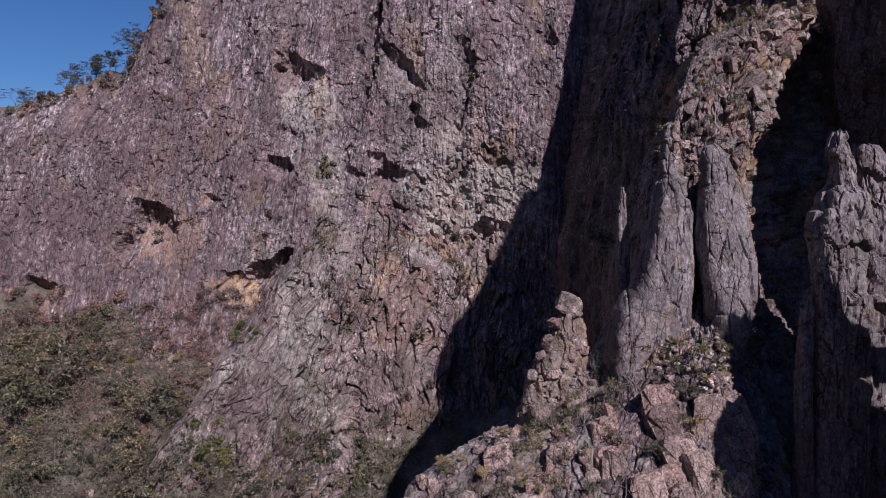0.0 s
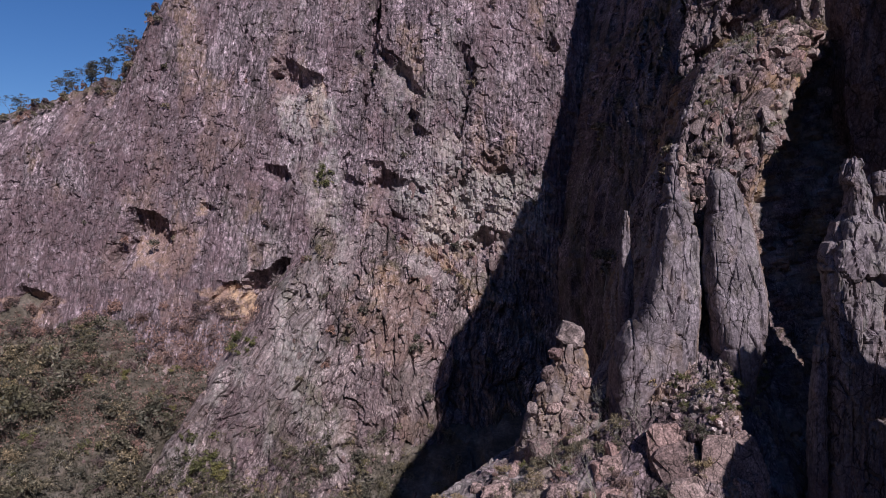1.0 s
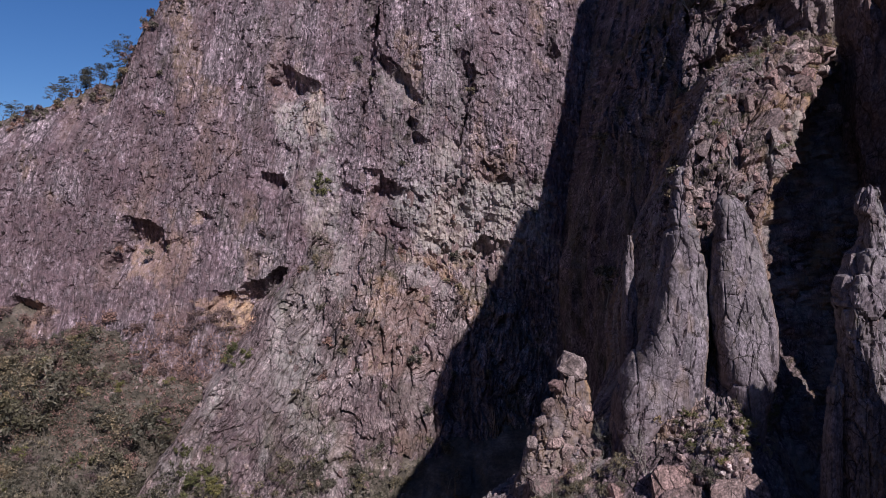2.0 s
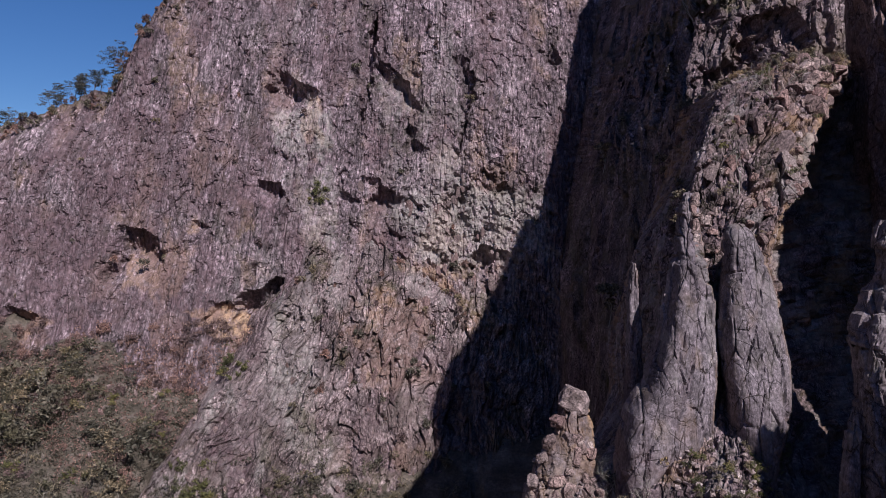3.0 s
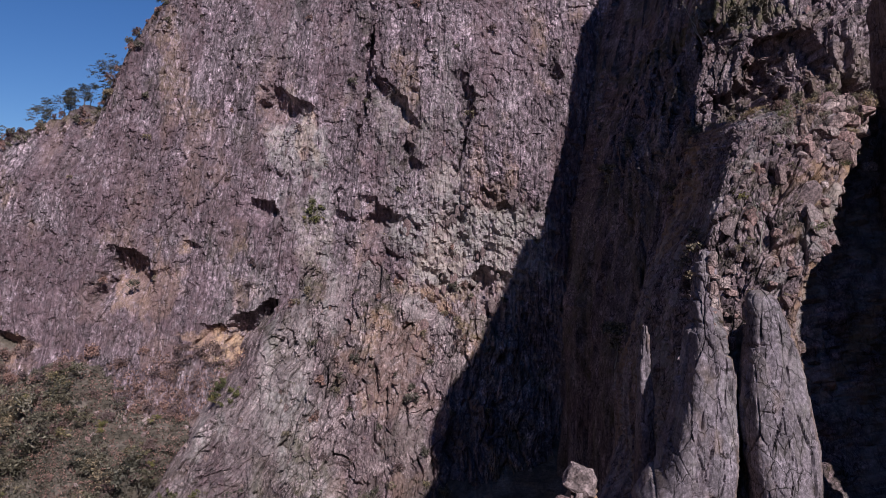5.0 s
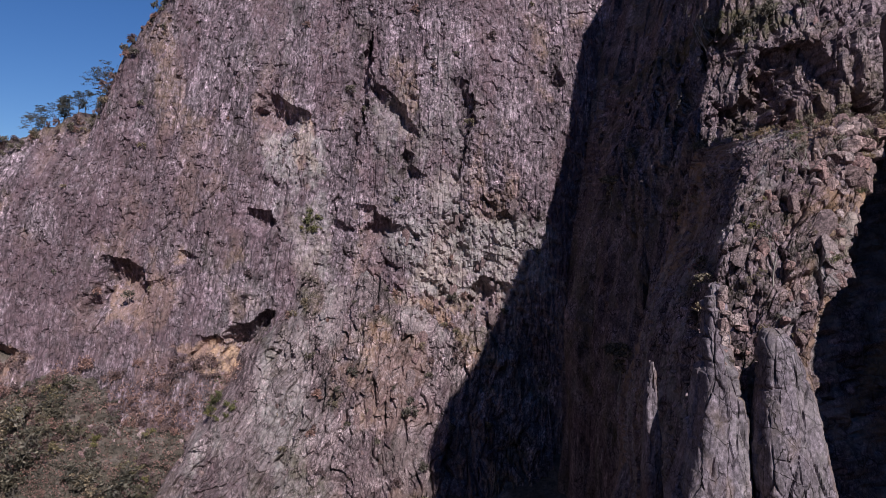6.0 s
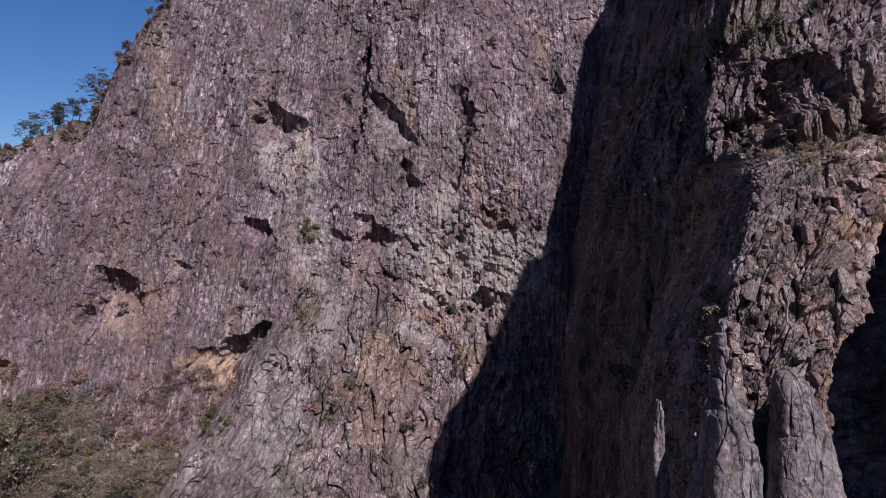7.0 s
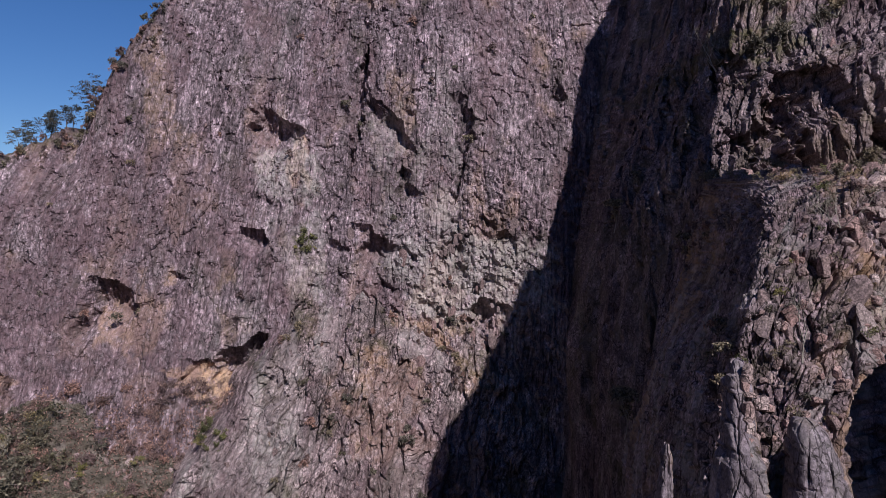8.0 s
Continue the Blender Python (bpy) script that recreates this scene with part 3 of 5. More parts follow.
# ---- the upper buttress, behind the ridge ----
def roughen(P, s, size, amount, closed=False, tall=2.4, lean=0.0, base=None, calm=1.0):
    """Breaks a grid of points into jointed rock along its normals."""
    n = normals(P, closed)
    base = P if base is None else base
    if closed:
        a = np.linspace(0, 2 * np.pi, P.shape[0], endpoint=False)[:, None]
        U = P[..., 0] * 1.0 + 0.9 * P[..., 1]
        U = U + 0 * a
    else:
        U = np.cumsum(np.r_[np.zeros((1, P.shape[1])), np.linalg.norm(np.diff(base[..., :2], axis=0), axis=2)], 0)
        U = U - U[P.shape[0] // 2][None]
    V = np.cumsum(np.c_[np.zeros((P.shape[0], 1)), np.linalg.norm(np.diff(base, axis=1), axis=2)], 1)
    U = U + lean * V
    wu = U + 0.16 * size * fbm(U / (3 * size), V / (4 * size), s, 3)
    wv = V + 0.22 * size * fbm(U / (3 * size), V / (3 * size), s + 5, 3)
    h1, e1 = blocks(wu / (2.4 * size), wv / (2.4 * size * tall), s + 10, 1.2)
    h2, e2 = blocks(wu / size, wv / (size * tall), s + 20, 1.3)
    h3, e3 = blocks(wu / (0.42 * size), wv / (0.42 * size * min(tall, 1.6)), s + 30, 1.3)
    d = amount * (0.9 * h1 + 0.5 * h2 + 0.22 * h3 + 0.5 * fbm(U / (5 * size), V / (8 * size), s + 40, 3))
    d = d - amount * (0.7 * np.exp(-((e1 / 0.06) ** 2)) + 0.45 * np.exp(-((e2 / 0.08) ** 2)))
    d = d * calm
    if not closed:
        d = d * (1 - 0.35 * smooth(0.6, 0.9, np.abs(n[..., 0])))
    return P + n * d[..., None], U, V


UPPER = [
    (5, [(20, 170), (22.5, 136), (26, 114), (28, 100), (34, 92), (38, 86), (44, 82), (64, 78), (110, 74)]),
    (40, [(23.2, 171), (22.5, 137.3), (26, 114), (28.6, 101), (34, 93), (38, 88), (44.6, 84), (65.3, 79), (110, 75)]),
    (60, [(25, 172), (22.5, 138), (26.5, 114), (29, 102), (33, 95), (38, 90), (45, 86), (66, 80), (110, 76)]),
    (76, [(26.5, 173), (25.5, 140), (28.5, 118), (30.4, 103), (33.0, 98.5), (38, 94), (46, 90), (68, 83), (112, 80)]),
    (84, [(28, 174), (28.2, 141), (29.0, 121), (31.6, 104), (34.0, 100.5), (38.5, 97), (46, 93.5), (69, 86), (113, 82)]),
    (88, [(28.5, 174), (29.2, 142), (31.0, 123), (32.5, 107), (35.0, 103.5), (40, 97.5), (46, 94), (70, 87), (114, 84)]),
    (93, [(29, 174.5), (31.5, 144), (33.6, 126), (34.0, 110.5), (37.0, 107), (41.5, 99), (47, 95.5), (71, 89), (115, 85)]),
    (97, [(29.5, 175), (33, 146), (35.4, 129), (36.0, 113), (38.7, 110.5), (44, 100.5), (48.5, 97.5), (71, 91), (115, 86)]),
    (101, [(30, 175), (34.5, 148), (37.4, 131), (37.8, 115.5), (41.0, 113), (46.5, 108), (52, 104), (72, 96), (115, 90)]),
    (107, [(31, 176), (37, 152), (39.0, 136), (39.4, 118.5), (43.5, 117.5), (50, 115), (56, 112), (76, 104), (116, 98)]),
    (128, [(35, 178), (42.6, 157), (43.4, 143), (44.0, 125), (50.5, 124), (57, 121), (63, 118), (84, 112), (118, 105)]),
    (150, [(48, 180), (47, 160), (47, 150), (47, 132), (56, 132), (64, 132), (72, 130), (90, 122), (122, 114)]),
    (168, [(60, 195), (62, 180), (66, 168), (70, 158), (75, 158), (80, 157), (86, 155), (98, 152), (126, 142)]),
]
P, _ = loft(UPPER, 410, 390, 0.35, (6, 12, 14, 15, 17, 21, 17, 4), (1, 4, 6, 14, 11, 10, 12, 11, 9, 9, 7, 3, 1))
along = np.cumsum(np.r_[np.zeros((1, P.shape[1])), np.linalg.norm(np.diff(P[..., :2], axis=0), axis=2)], 0)
N = normals(P)
smooth_face = P
P = P + N * (smooth(0.6, 0.9, np.abs(N[..., 0])) * (1.4 * fbm(along / 4.5, P[..., 2] / 50, 320, 3) - 0.7))[..., None]


def recess(P, x0, x1, z0, z1, deep, s, lean=0.0):
    """Pushes a ragged opening back into a face that looks down the valley."""
    x = P[..., 0] - lean * (P[..., 2] - z0) + 0.6 * fbm(P[..., 0] / 1.6, P[..., 2] / 1.9, s, 3)
    z = P[..., 2] + 0.8 * fbm(P[..., 0] / 1.5, P[..., 2] / 1.8, s + 5, 3)
    inside = smooth(x0 - 0.4, x0 + 0.5, x) * (1 - smooth(x1 - 0.2, x1 + 0.2, x)) * smooth(z0 - 0.5, z0 + 2.5, z) * (1 - smooth(z1 - 0.25, z1 + 0.25, z))
    P[..., 1] += deep * inside * (P[..., 1] < 125)


recess(P, 40.2, 44.4, 90.0, 97.8, 3.4, 351)
recess(P, 37.4, 41.4, 90.0, 94.6, 2.2, 352, 0.25)
recess(P, 33.4, 40.0, 73.0, 83.0, 4.0, 353)
recess(P, 35.3, 36.7, 84.0, 90.4, 2.6, 354)
recess(P, 37.0, 38.9, 83.6, 91.5, 3.0, 355)
recess(P, 39.4, 40.9, 83.4, 92.0, 2.6, 356)
recess(P, 45.0, 47.4, 86.0, 89.4, 2.5, 357)
recess(P, 37.8, 39.6, 97.0, 101.4, 2.2, 358)
UPP, U, V = roughen(P, 300, 0.8, 0.42, tall=4.5, base=smooth_face)
# sunlit front gets a lighter tone; the flank's shade is put into its colour
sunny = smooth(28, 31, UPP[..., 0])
slots = smooth(0.16, 0.34, fbm(U / 1.3, V / 9, 331, 3))
UPP[..., 1] += 1.1 * sunny * slots
X, Z = UPP[..., 0], UPP[..., 2]
moss = np.maximum(0.6 * smooth(0.2, 0.7, fbm(U / 5, V / 5, 305, 4)), blob(X, Z, 41, 103, 7, 4, 306))
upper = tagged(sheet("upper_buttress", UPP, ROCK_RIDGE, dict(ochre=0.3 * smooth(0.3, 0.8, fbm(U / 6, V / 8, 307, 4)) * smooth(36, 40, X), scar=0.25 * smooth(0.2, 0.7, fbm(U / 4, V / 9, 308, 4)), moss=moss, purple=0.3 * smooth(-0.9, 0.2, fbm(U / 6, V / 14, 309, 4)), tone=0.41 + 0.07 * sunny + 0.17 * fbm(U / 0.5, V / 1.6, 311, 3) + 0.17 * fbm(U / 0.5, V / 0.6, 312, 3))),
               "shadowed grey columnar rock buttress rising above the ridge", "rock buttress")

# ---- the near ridge ----
RIDGE = [
    (8, [(10, 110), (-8, 70), (-13, 44), (4, 26), (26, 24), (48, 34), (80, 60)]),
    (30, [(16, 100), (2, 68), (-5, 50), (6, 38), (22, 36), (38, 44), (75, 64)]),
    (42, [(20, 98), (3, 68), (-3.6, 54.5), (7, 46.5), (17, 43.5), (27, 50), (70, 66)]),
    (44.5, [(21, 97.5), (7, 69), (-0.2, 56), (7.8, 48.5), (17.2, 44.5), (26.7, 51.5), (69.5, 66.5)]),
    (46, [(22, 97), (11, 70), (5.5, 58), (9, 50.5), (17.5, 45.5), (26.5, 53), (69, 67)]),
    (52, [(20.5, 96), (18, 80), (15.2, 61.5), (14.6, 55), (18, 49.3), (25, 58), (68, 68)]),
    (56, [(20.5, 96), (18, 80), (16.6, 63), (17.8, 58.5), (22, 56.5), (25, 63), (66, 70)]),
    (66, [(24, 97), (20, 82), (18.2, 64), (20.5, 60.5), (24, 59.5), (26, 67), (66, 74)]),
    (75, [(29, 104), (25.6, 82), (20.9, 64.5), (24.5, 63), (29, 63), (31.5, 73), (66, 80)]),
    (79, [(30, 105), (27.2, 84), (23.4, 67.5), (27, 66), (31.5, 66), (35, 75), (67, 84)]),
    (82, [(31.5, 107), (29.2, 92), (27.6, 79), (30.3, 69.5), (34, 68), (38, 78), (68, 88)]),
    (85, [(33, 113), (32.5, 108), (33.5, 106), (36, 103.5), (42, 101), (50, 99), (72, 96)]),
]
P, _ = loft(RIDGE, 420, 420, 0.5, (5, 10, 24, 28, 22, 11), (2, 5, 7, 6, 14, 9, 14, 14, 9, 11, 18))
RDG, U, V = roughen(P, 400, 0.75, 0.36, tall=1.5, calm=1 - 0.45 * smooth(54, 50, P[..., 2]) - 0.7 * smooth(79.5, 82, P[..., 2]))
X, Z = RDG[..., 0], RDG[..., 2]
ochre = np.maximum(1.0 * smooth(-0.3, 0.4, fbm(U / 4, V / 5, 405, 4)) * smooth(52, 60, Z), 0.6 * smooth(0.0, 0.5, fbm(U / 2, V / 3, 406, 4))) * smooth(0, 3, X - np.interp(Z, [40, 46, 56, 82], [-2, 3, 15.5, 27]))
moss = 0.35 * smooth(0.2, 0.6, fbm(U / 3, V / 3, 407, 4))
ridge = tagged(sheet("rock_ridge", RDG, ROCK_RIDGE, dict(ochre=ochre, scar=0.6 * smooth(0.1, 0.5, fbm(U / 2, V / 4, 408, 4)), moss=moss, purple=0.3 * smooth(0, 0.6, fbm(U / 3, V / 6, 409, 4)), tone=0.46 + 0.15 * fbm(U / 0.9, V / 1.5, 411, 3) + 0.17 * fbm(U / 0.25, V / 0.3, 412, 3))),
               "broken reddish-brown rock ridge with rubble and scrub", "rock ridge")


# ---- pillars ----
def pillar(name, levels, s, size, amount, label, nu=120, nv=170, power=4.5, stack=(), loose=0.12):
    """stack: the heights at which cross joints part the column into blocks, each a little out of line with the next."""
    P, _ = column_grid(levels, nu, nv, power)
    n = normals(P, True)
    X, Y, Z = P[..., 0].copy(), P[..., 1].copy(), P[..., 2].copy()
    mid = X.mean(0)[None]
    U = X + np.where(Y > P[..., 1].mean(0)[None], 9.0, 0.0) + 0.25 * Y * np.sign(X - mid)
    w = U + 0.05 * fbm(U / 1.0, Z / 2.5, s, 3)
    v = Z - 0.9 * w + 0.15 * fbm(U / 1.5, Z / 1.5, s + 3, 3)
    h1, e1 = blocks(w / (1.2 * size), v / (4.5 * size), s + 10, 0.5)
    h2, e2 = blocks((w + 0.35 * Z) / (0.7 * size), (v + 0.3 * w) / (1.6 * size), s + 20, 0.9)
    d = amount * (0.26 * h1 + 0.16 * h2 + 0.16 * fbm(U / 1.6, Z / 3, s + 30, 3) + 0.10 * fbm(U / 0.3, Z / 0.45, s + 35, 3))
    d = d - amount * (0.9 * np.exp(-((e1 / 0.05) ** 2)) * smooth(-0.3, 0.2, fbm(U, Z / 2, s + 50, 2)) + 0.25 * np.exp(-((e2 / 0.05) ** 2)) * smooth(0.0, 0.3, fbm(U, Z / 2, s + 55, 2)))
    P = P + n * d[..., None]
    if stack:
        cut = np.array(stack)
        lev = Z + (0.35 * (s % 3) - 0.2) * (X - mid) + 0.3 * fbm(U / 0.9, Z / 0.9, s + 60, 3)
        k = np.searchsorted(cut, lev)
        shift = np.random.default_rng(s).uniform(-1, 1, (len(cut) + 1, 3)) * loose
        shift[0] *= 0.0
        P[..., 0] += shift[k, 0]
        P[..., 1] += shift[k, 1]
        gap = np.abs(lev[..., None] - cut).min(-1)
        P = P + n * (shift[k, 2] - 0.14 * np.exp(-((gap / 0.1) ** 2)))[..., None]
    foot = smooth(levels[0][0] + 7.5, levels[0][0] + 3, P[..., 2] + 0.8 * fbm(U, Z, s + 45, 3))
    # sides that face right carry more ochre; the foot is more purple
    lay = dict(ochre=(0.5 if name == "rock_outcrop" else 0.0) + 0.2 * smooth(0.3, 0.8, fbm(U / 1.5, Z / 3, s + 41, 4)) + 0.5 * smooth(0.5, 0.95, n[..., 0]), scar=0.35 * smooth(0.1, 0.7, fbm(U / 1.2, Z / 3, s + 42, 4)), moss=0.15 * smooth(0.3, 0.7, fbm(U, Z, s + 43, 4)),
               purple=np.maximum(foot * 0.9, 0.35 * smooth(0, 0.6, fbm(U / 2, Z / 4, s + 44, 4))), tone=0.47 + 0.10 * fbm(U / 0.6, Z / 1.2, s + 46, 3) + 0.10 * fbm(U / 0.14, Z / 0.14, s + 47, 2))
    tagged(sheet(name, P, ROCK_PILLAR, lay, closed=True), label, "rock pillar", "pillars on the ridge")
    return P


PIL_A = pillar("rock_pillar", [(48, 15.4, 57.4, 3.2, 3), (53, 15.6, 57.0, 2.9, 2.8), (55.4, 15.9, 57.1, 2.7, 2.6), (57.2, 16.7, 57.2, 2.05, 2.6), (60, 17.3, 57.8, 1.7, 2.3), (63, 17.75, 58.2, 1.3, 1.9), (65.2, 17.9, 58.8, 1.05, 1.6), (65.6, 18.05, 59.2, 0.8, 1.4), (67.6, 18.3, 60.0, 0.72, 1.1), (69.6, 18.5, 60.9, 0.55, 0.9), (70.3, 18.6, 61.2, 0.35, 0.5), (70.5, 18.6, 61.3, 0.1, 0.1)],
               500, 1.0, 0.28, "tall grey fissured rock pillar tapering to a spire", 190, 260, stack=(65.3, 66.9, 68.2, 69.3), loose=0.13)
PIL_B = pillar("rock_pillar", [(47, 20.4, 54.6, 1.1, 2.0), (53.4, 20.5, 54.2, 1.1, 2.1), (54.7, 20.75, 54.3, 1.4, 2.2), (56.4, 20.9, 54.6, 1.72, 2.2), (58.9, 21.0, 55.3, 1.9, 2.1), (61.7, 20.8, 56.0, 1.84, 2.1), (63.8, 20.9, 56.5, 1.52, 1.8), (65.2, 20.9, 56.7, 1.32, 1.6), (66.4, 20.75, 56.8, 1.0, 1.3), (67.3, 20.62, 56.9, 0.78, 1.0), (67.75, 20.5, 57, 0.5, 0.7), (67.85, 20.5, 57, 0.1, 0.1)],
               600, 1.0, 0.25, "smooth grey rock pillar with a rounded head and dark cracks", 180, 240, power=3.0, stack=(65.1,), loose=0.07)
PIL_C = pillar("rock_pillar", [(38, 25.7, 49.6, 2.0, 2.4), (54, 25.9, 49.2, 1.5, 1.9), (57.8, 26.1, 49.1, 1.4, 1.9), (60.8, 26.2, 49.4, 1.7, 1.9), (62.8, 26.5, 49.6, 1.45, 1.7), (63.9, 26.65, 49.8, 1.2, 1.5), (64.3, 26.8, 50.0, 0.85, 1.1), (66.4, 26.85, 50.3, 0.8, 0.95), (67.6, 27.0, 50.5, 0.62, 0.7), (68.1, 27.05, 50.5, 0.4, 0.45), (68.2, 27.05, 50.5, 0.1, 0.1)],
               700, 0.7, 0.46, "dark grey blocky rock pillar standing beside a shaded gully", power=5.0, nu=130, nv=180, stack=(57.2, 60.3, 62.2, 64.1, 66.2), loose=0.24)
PIL_D = pillar("rock_pillar", [(38, 29.3, 50.6, 2.1, 2.1), (54.7, 29.3, 50.4, 2.0, 1.9), (59, 29.5, 50.5, 1.75, 1.8), (62, 29.65, 50.9, 1.35, 1.5), (64.2, 29.5, 51.5, 1.1, 1.2), (66.3, 29.4, 52.0, 0.75, 0.9), (67.1, 29.4, 52.2, 0.5, 0.6), (67.2, 29.4, 52.2, 0.1, 0.1)],
               800, 0.7, 0.46, "dark grey blocky rock pillar in a close-set pair", power=5.0, nu=110, nv=160, stack=(56.0, 59.3, 61.2, 63.0, 65.1), loose=0.24)
PIL_G = pillar("rock_pillar", [(44, 24.9, 48.4, 1.0, 1.1), (57, 24.95, 48.1, 0.9, 1.0), (60.4, 25.1, 48.2, 0.75, 0.85), (62.0, 25.25, 48.4, 0.6, 0.65), (62.6, 25.3, 48.5, 0.4, 0.4), (62.7, 25.3, 48.5, 0.1, 0.1)],
               820, 0.6, 0.36, "short grey rock pillar leaning on a taller one", power=4.5, nu=90, nv=130, stack=(55.6, 58.8, 60.6), loose=0.16)
PIL_E = pillar("rock_spire", [(44.0, 23.2, 48.1, 0.6, 0.7), (53.6, 23.3, 48.1, 0.4, 0.55), (56.3, 23.5, 48.2, 0.28, 0.45), (57.5, 23.65, 48.3, 0.08, 0.1)],
               850, 0.5, 0.15, "slender grey rock spire leaning by a larger pillar", 60, 90, stack=(55.2, 56.4), loose=0.08)
PIL_F = pillar("rock_spire", [(52, 15.2, 63.0, 0.8, 1.0), (60, 15.1, 62.8, 0.5, 0.8), (62.4, 14.95, 62.6, 0.34, 0.6), (64.6, 15.0, 62.5, 0.26, 0.45), (65.2, 15.05, 62.5, 0.1, 0.15)],
               870, 0.5, 0.18, "slender sunlit rock spire beside a dark gully", 60, 90)
KNOB = pillar("rock_outcrop", [(40, 8.8, 61, 3.8, 3.2), (46, 9.0, 60.8, 3.2, 2.7), (49, 9.4, 60.6, 2.6, 2.4), (51.5, 9.8, 60.3, 2.0, 1.9), (53.6, 10.2, 60.1, 1.25, 1.4), (54.8, 10.2, 60, 0.9, 1.1), (55.4, 10.2, 60, 0.2, 0.3)],
              880, 0.7, 0.5, "broken orange-brown rock knob topped with boulders", power=3.0)

# ---- rock ribs added on the sunny side, mostly out of view, to shade the gullies ----
SHADE_RIB = [(10, [(34, 54), (32.4, 42), (38, 34), (54, 30), (84, 32)]), (63, [(36.4, 56), (34.4, 44), (38.4, 37), (52, 33), (84, 35)]), (78, [(37.4, 58), (35.4, 46), (39.4, 40), (52, 37), (84, 38)]),
       (87.4, [(38.4, 62), (37.4, 50), (41.4, 44), (54, 41), (84, 42)]), (94.4, [(44.4, 74), (44.4, 64), (48.4, 56), (58, 52), (86, 50)])]
P, _ = loft(SHADE_RIB, 90, 120)
RIBM, U, V = roughen(P, 900, 1.0, 0.5, tall=2.0)
rib = tagged(sheet("rock_rib", RIBM, ROCK_RIDGE, dict(ochre=0 * U, scar=0 * U, moss=0 * U, purple=0.6 + 0 * U, tone=0.45 + 0.2 * fbm(U / 0.5, V / 0.7, 912, 3))), "dark grey broken rock rib out of view, added to shade the gully", "rock rib")
SHADE_KNOLL = [(-2, [(26, 37), (23, 31), (25, 22), (32, 12), (60, 8)]), (52, [(26, 36.5), (23.0, 31), (26, 22), (33, 13), (60, 9)]), (58.4, [(26.5, 36), (23.4, 31), (27.5, 23), (34, 14), (60, 10)]), (62.4, [(28, 35), (24.2, 31), (28, 24), (35, 16), (61, 12)]),
         (64.2, [(29.5, 34), (25.6, 31), (29.5, 26), (37, 18), (62, 14)]), (65.4, [(44, 34), (27.0, 31.5), (32, 28), (46, 22), (64, 17)]), (67.2, [(32.4, 32.6), (27.8, 31.5), (30, 30.2), (31.6, 30), (32.6, 30.2)]), (73, [(31.6, 32.2), (29, 31.6), (30, 31), (31, 30.8), (31.8, 30.8)])]
P, _ = loft(SHADE_KNOLL, 80, 110)
KNM, U, V = roughen(P, 950, 1.0, 0.5, tall=1.6)
knoll = tagged(sheet("rock_rib", KNM, ROCK_RIDGE, dict(ochre=0 * U, scar=0 * U, moss=0 * U, purple=0.6 + 0 * U, tone=0.45 + 0.2 * fbm(U / 0.5, V / 0.7, 912, 3))), "dark grey low rock rib out of view, added to shade the pillar feet", "rock rib")

SHADE_CREST = [(40, [(43, 84), (39, 76), (37.5, 68), (46, 62), (62, 66)]), (80, [(43, 83), (38.5, 76), (36.6, 69), (45, 64), (58, 68)]), (92, [(42, 80), (37.5, 75), (35.4, 69.5), (43, 66), (53, 69)]),
         # the leaning top is unseen, shaped so its shade ends right on the wall
         (103, [(42, 77), (37, 74), (33.8, 70), (41, 67), (47.5, 70)]), (112, [(43, 75), (40, 73), (38.4, 70), (43, 68), (48, 70.5)]), (120, [(47, 74), (45, 72.5), (43.4, 70), (46, 69), (50, 71)]), (127, [(50.5, 73), (49.5, 72), (47.8, 70), (50.5, 69.5), (53.2, 71)]), (135, [(54.5, 72.4), (53, 71.8), (52, 70), (54, 69.6), (56.8, 71)]), (150, [(61.6, 71.6), (60, 71), (59, 70.2), (61, 70), (63.5, 71)])]
P, _ = loft(SHADE_CREST, 80, 120)
CRM, U, V = roughen(P, 970, 1.0, 0.5, tall=2.0)
crest = tagged(sheet("rock_rib", CRM, ROCK_RIDGE, dict(ochre=0.3 + 0 * U, scar=0 * U, moss=0 * U, purple=0.4 + 0 * U, tone=0.45 + 0.2 * fbm(U / 0.5, V / 0.7, 972, 3))), "tall grey rock rib over the gully head, its unseen top added to shade the wall", "rock rib")


# ---- plants ----
def tubes(name, segments, material, parent):
    """One mesh of tapered limbs. segments: start, end, radius at each."""
    verts, faces = [], []
    for p0, p1, r0, r1 in segments:
        sides = 3 if r0 < 0.1 else 5
        axis = (p1 - p0).normalized()
        side = axis.orthogonal().normalized()
        other = axis.cross(side)
        k = len(verts)
        for p, r in ((p0, r0), (p1, r1)):
            for i in range(sides):
                a = 2 * math.pi * i / sides
                verts.append(p + r * (math.cos(a) * side + math.sin(a) * other))
        for i in range(sides):
            j = (i + 1) % sides
            faces.append((k + i, k + j, k + sides + j, k + sides + i))
    me = bpy.data.meshes.new(name)
    me.from_pydata(verts, [], faces)
    me.materials.append(material)
    ob = new(name, me)
    ob.parent = parent
    return ob


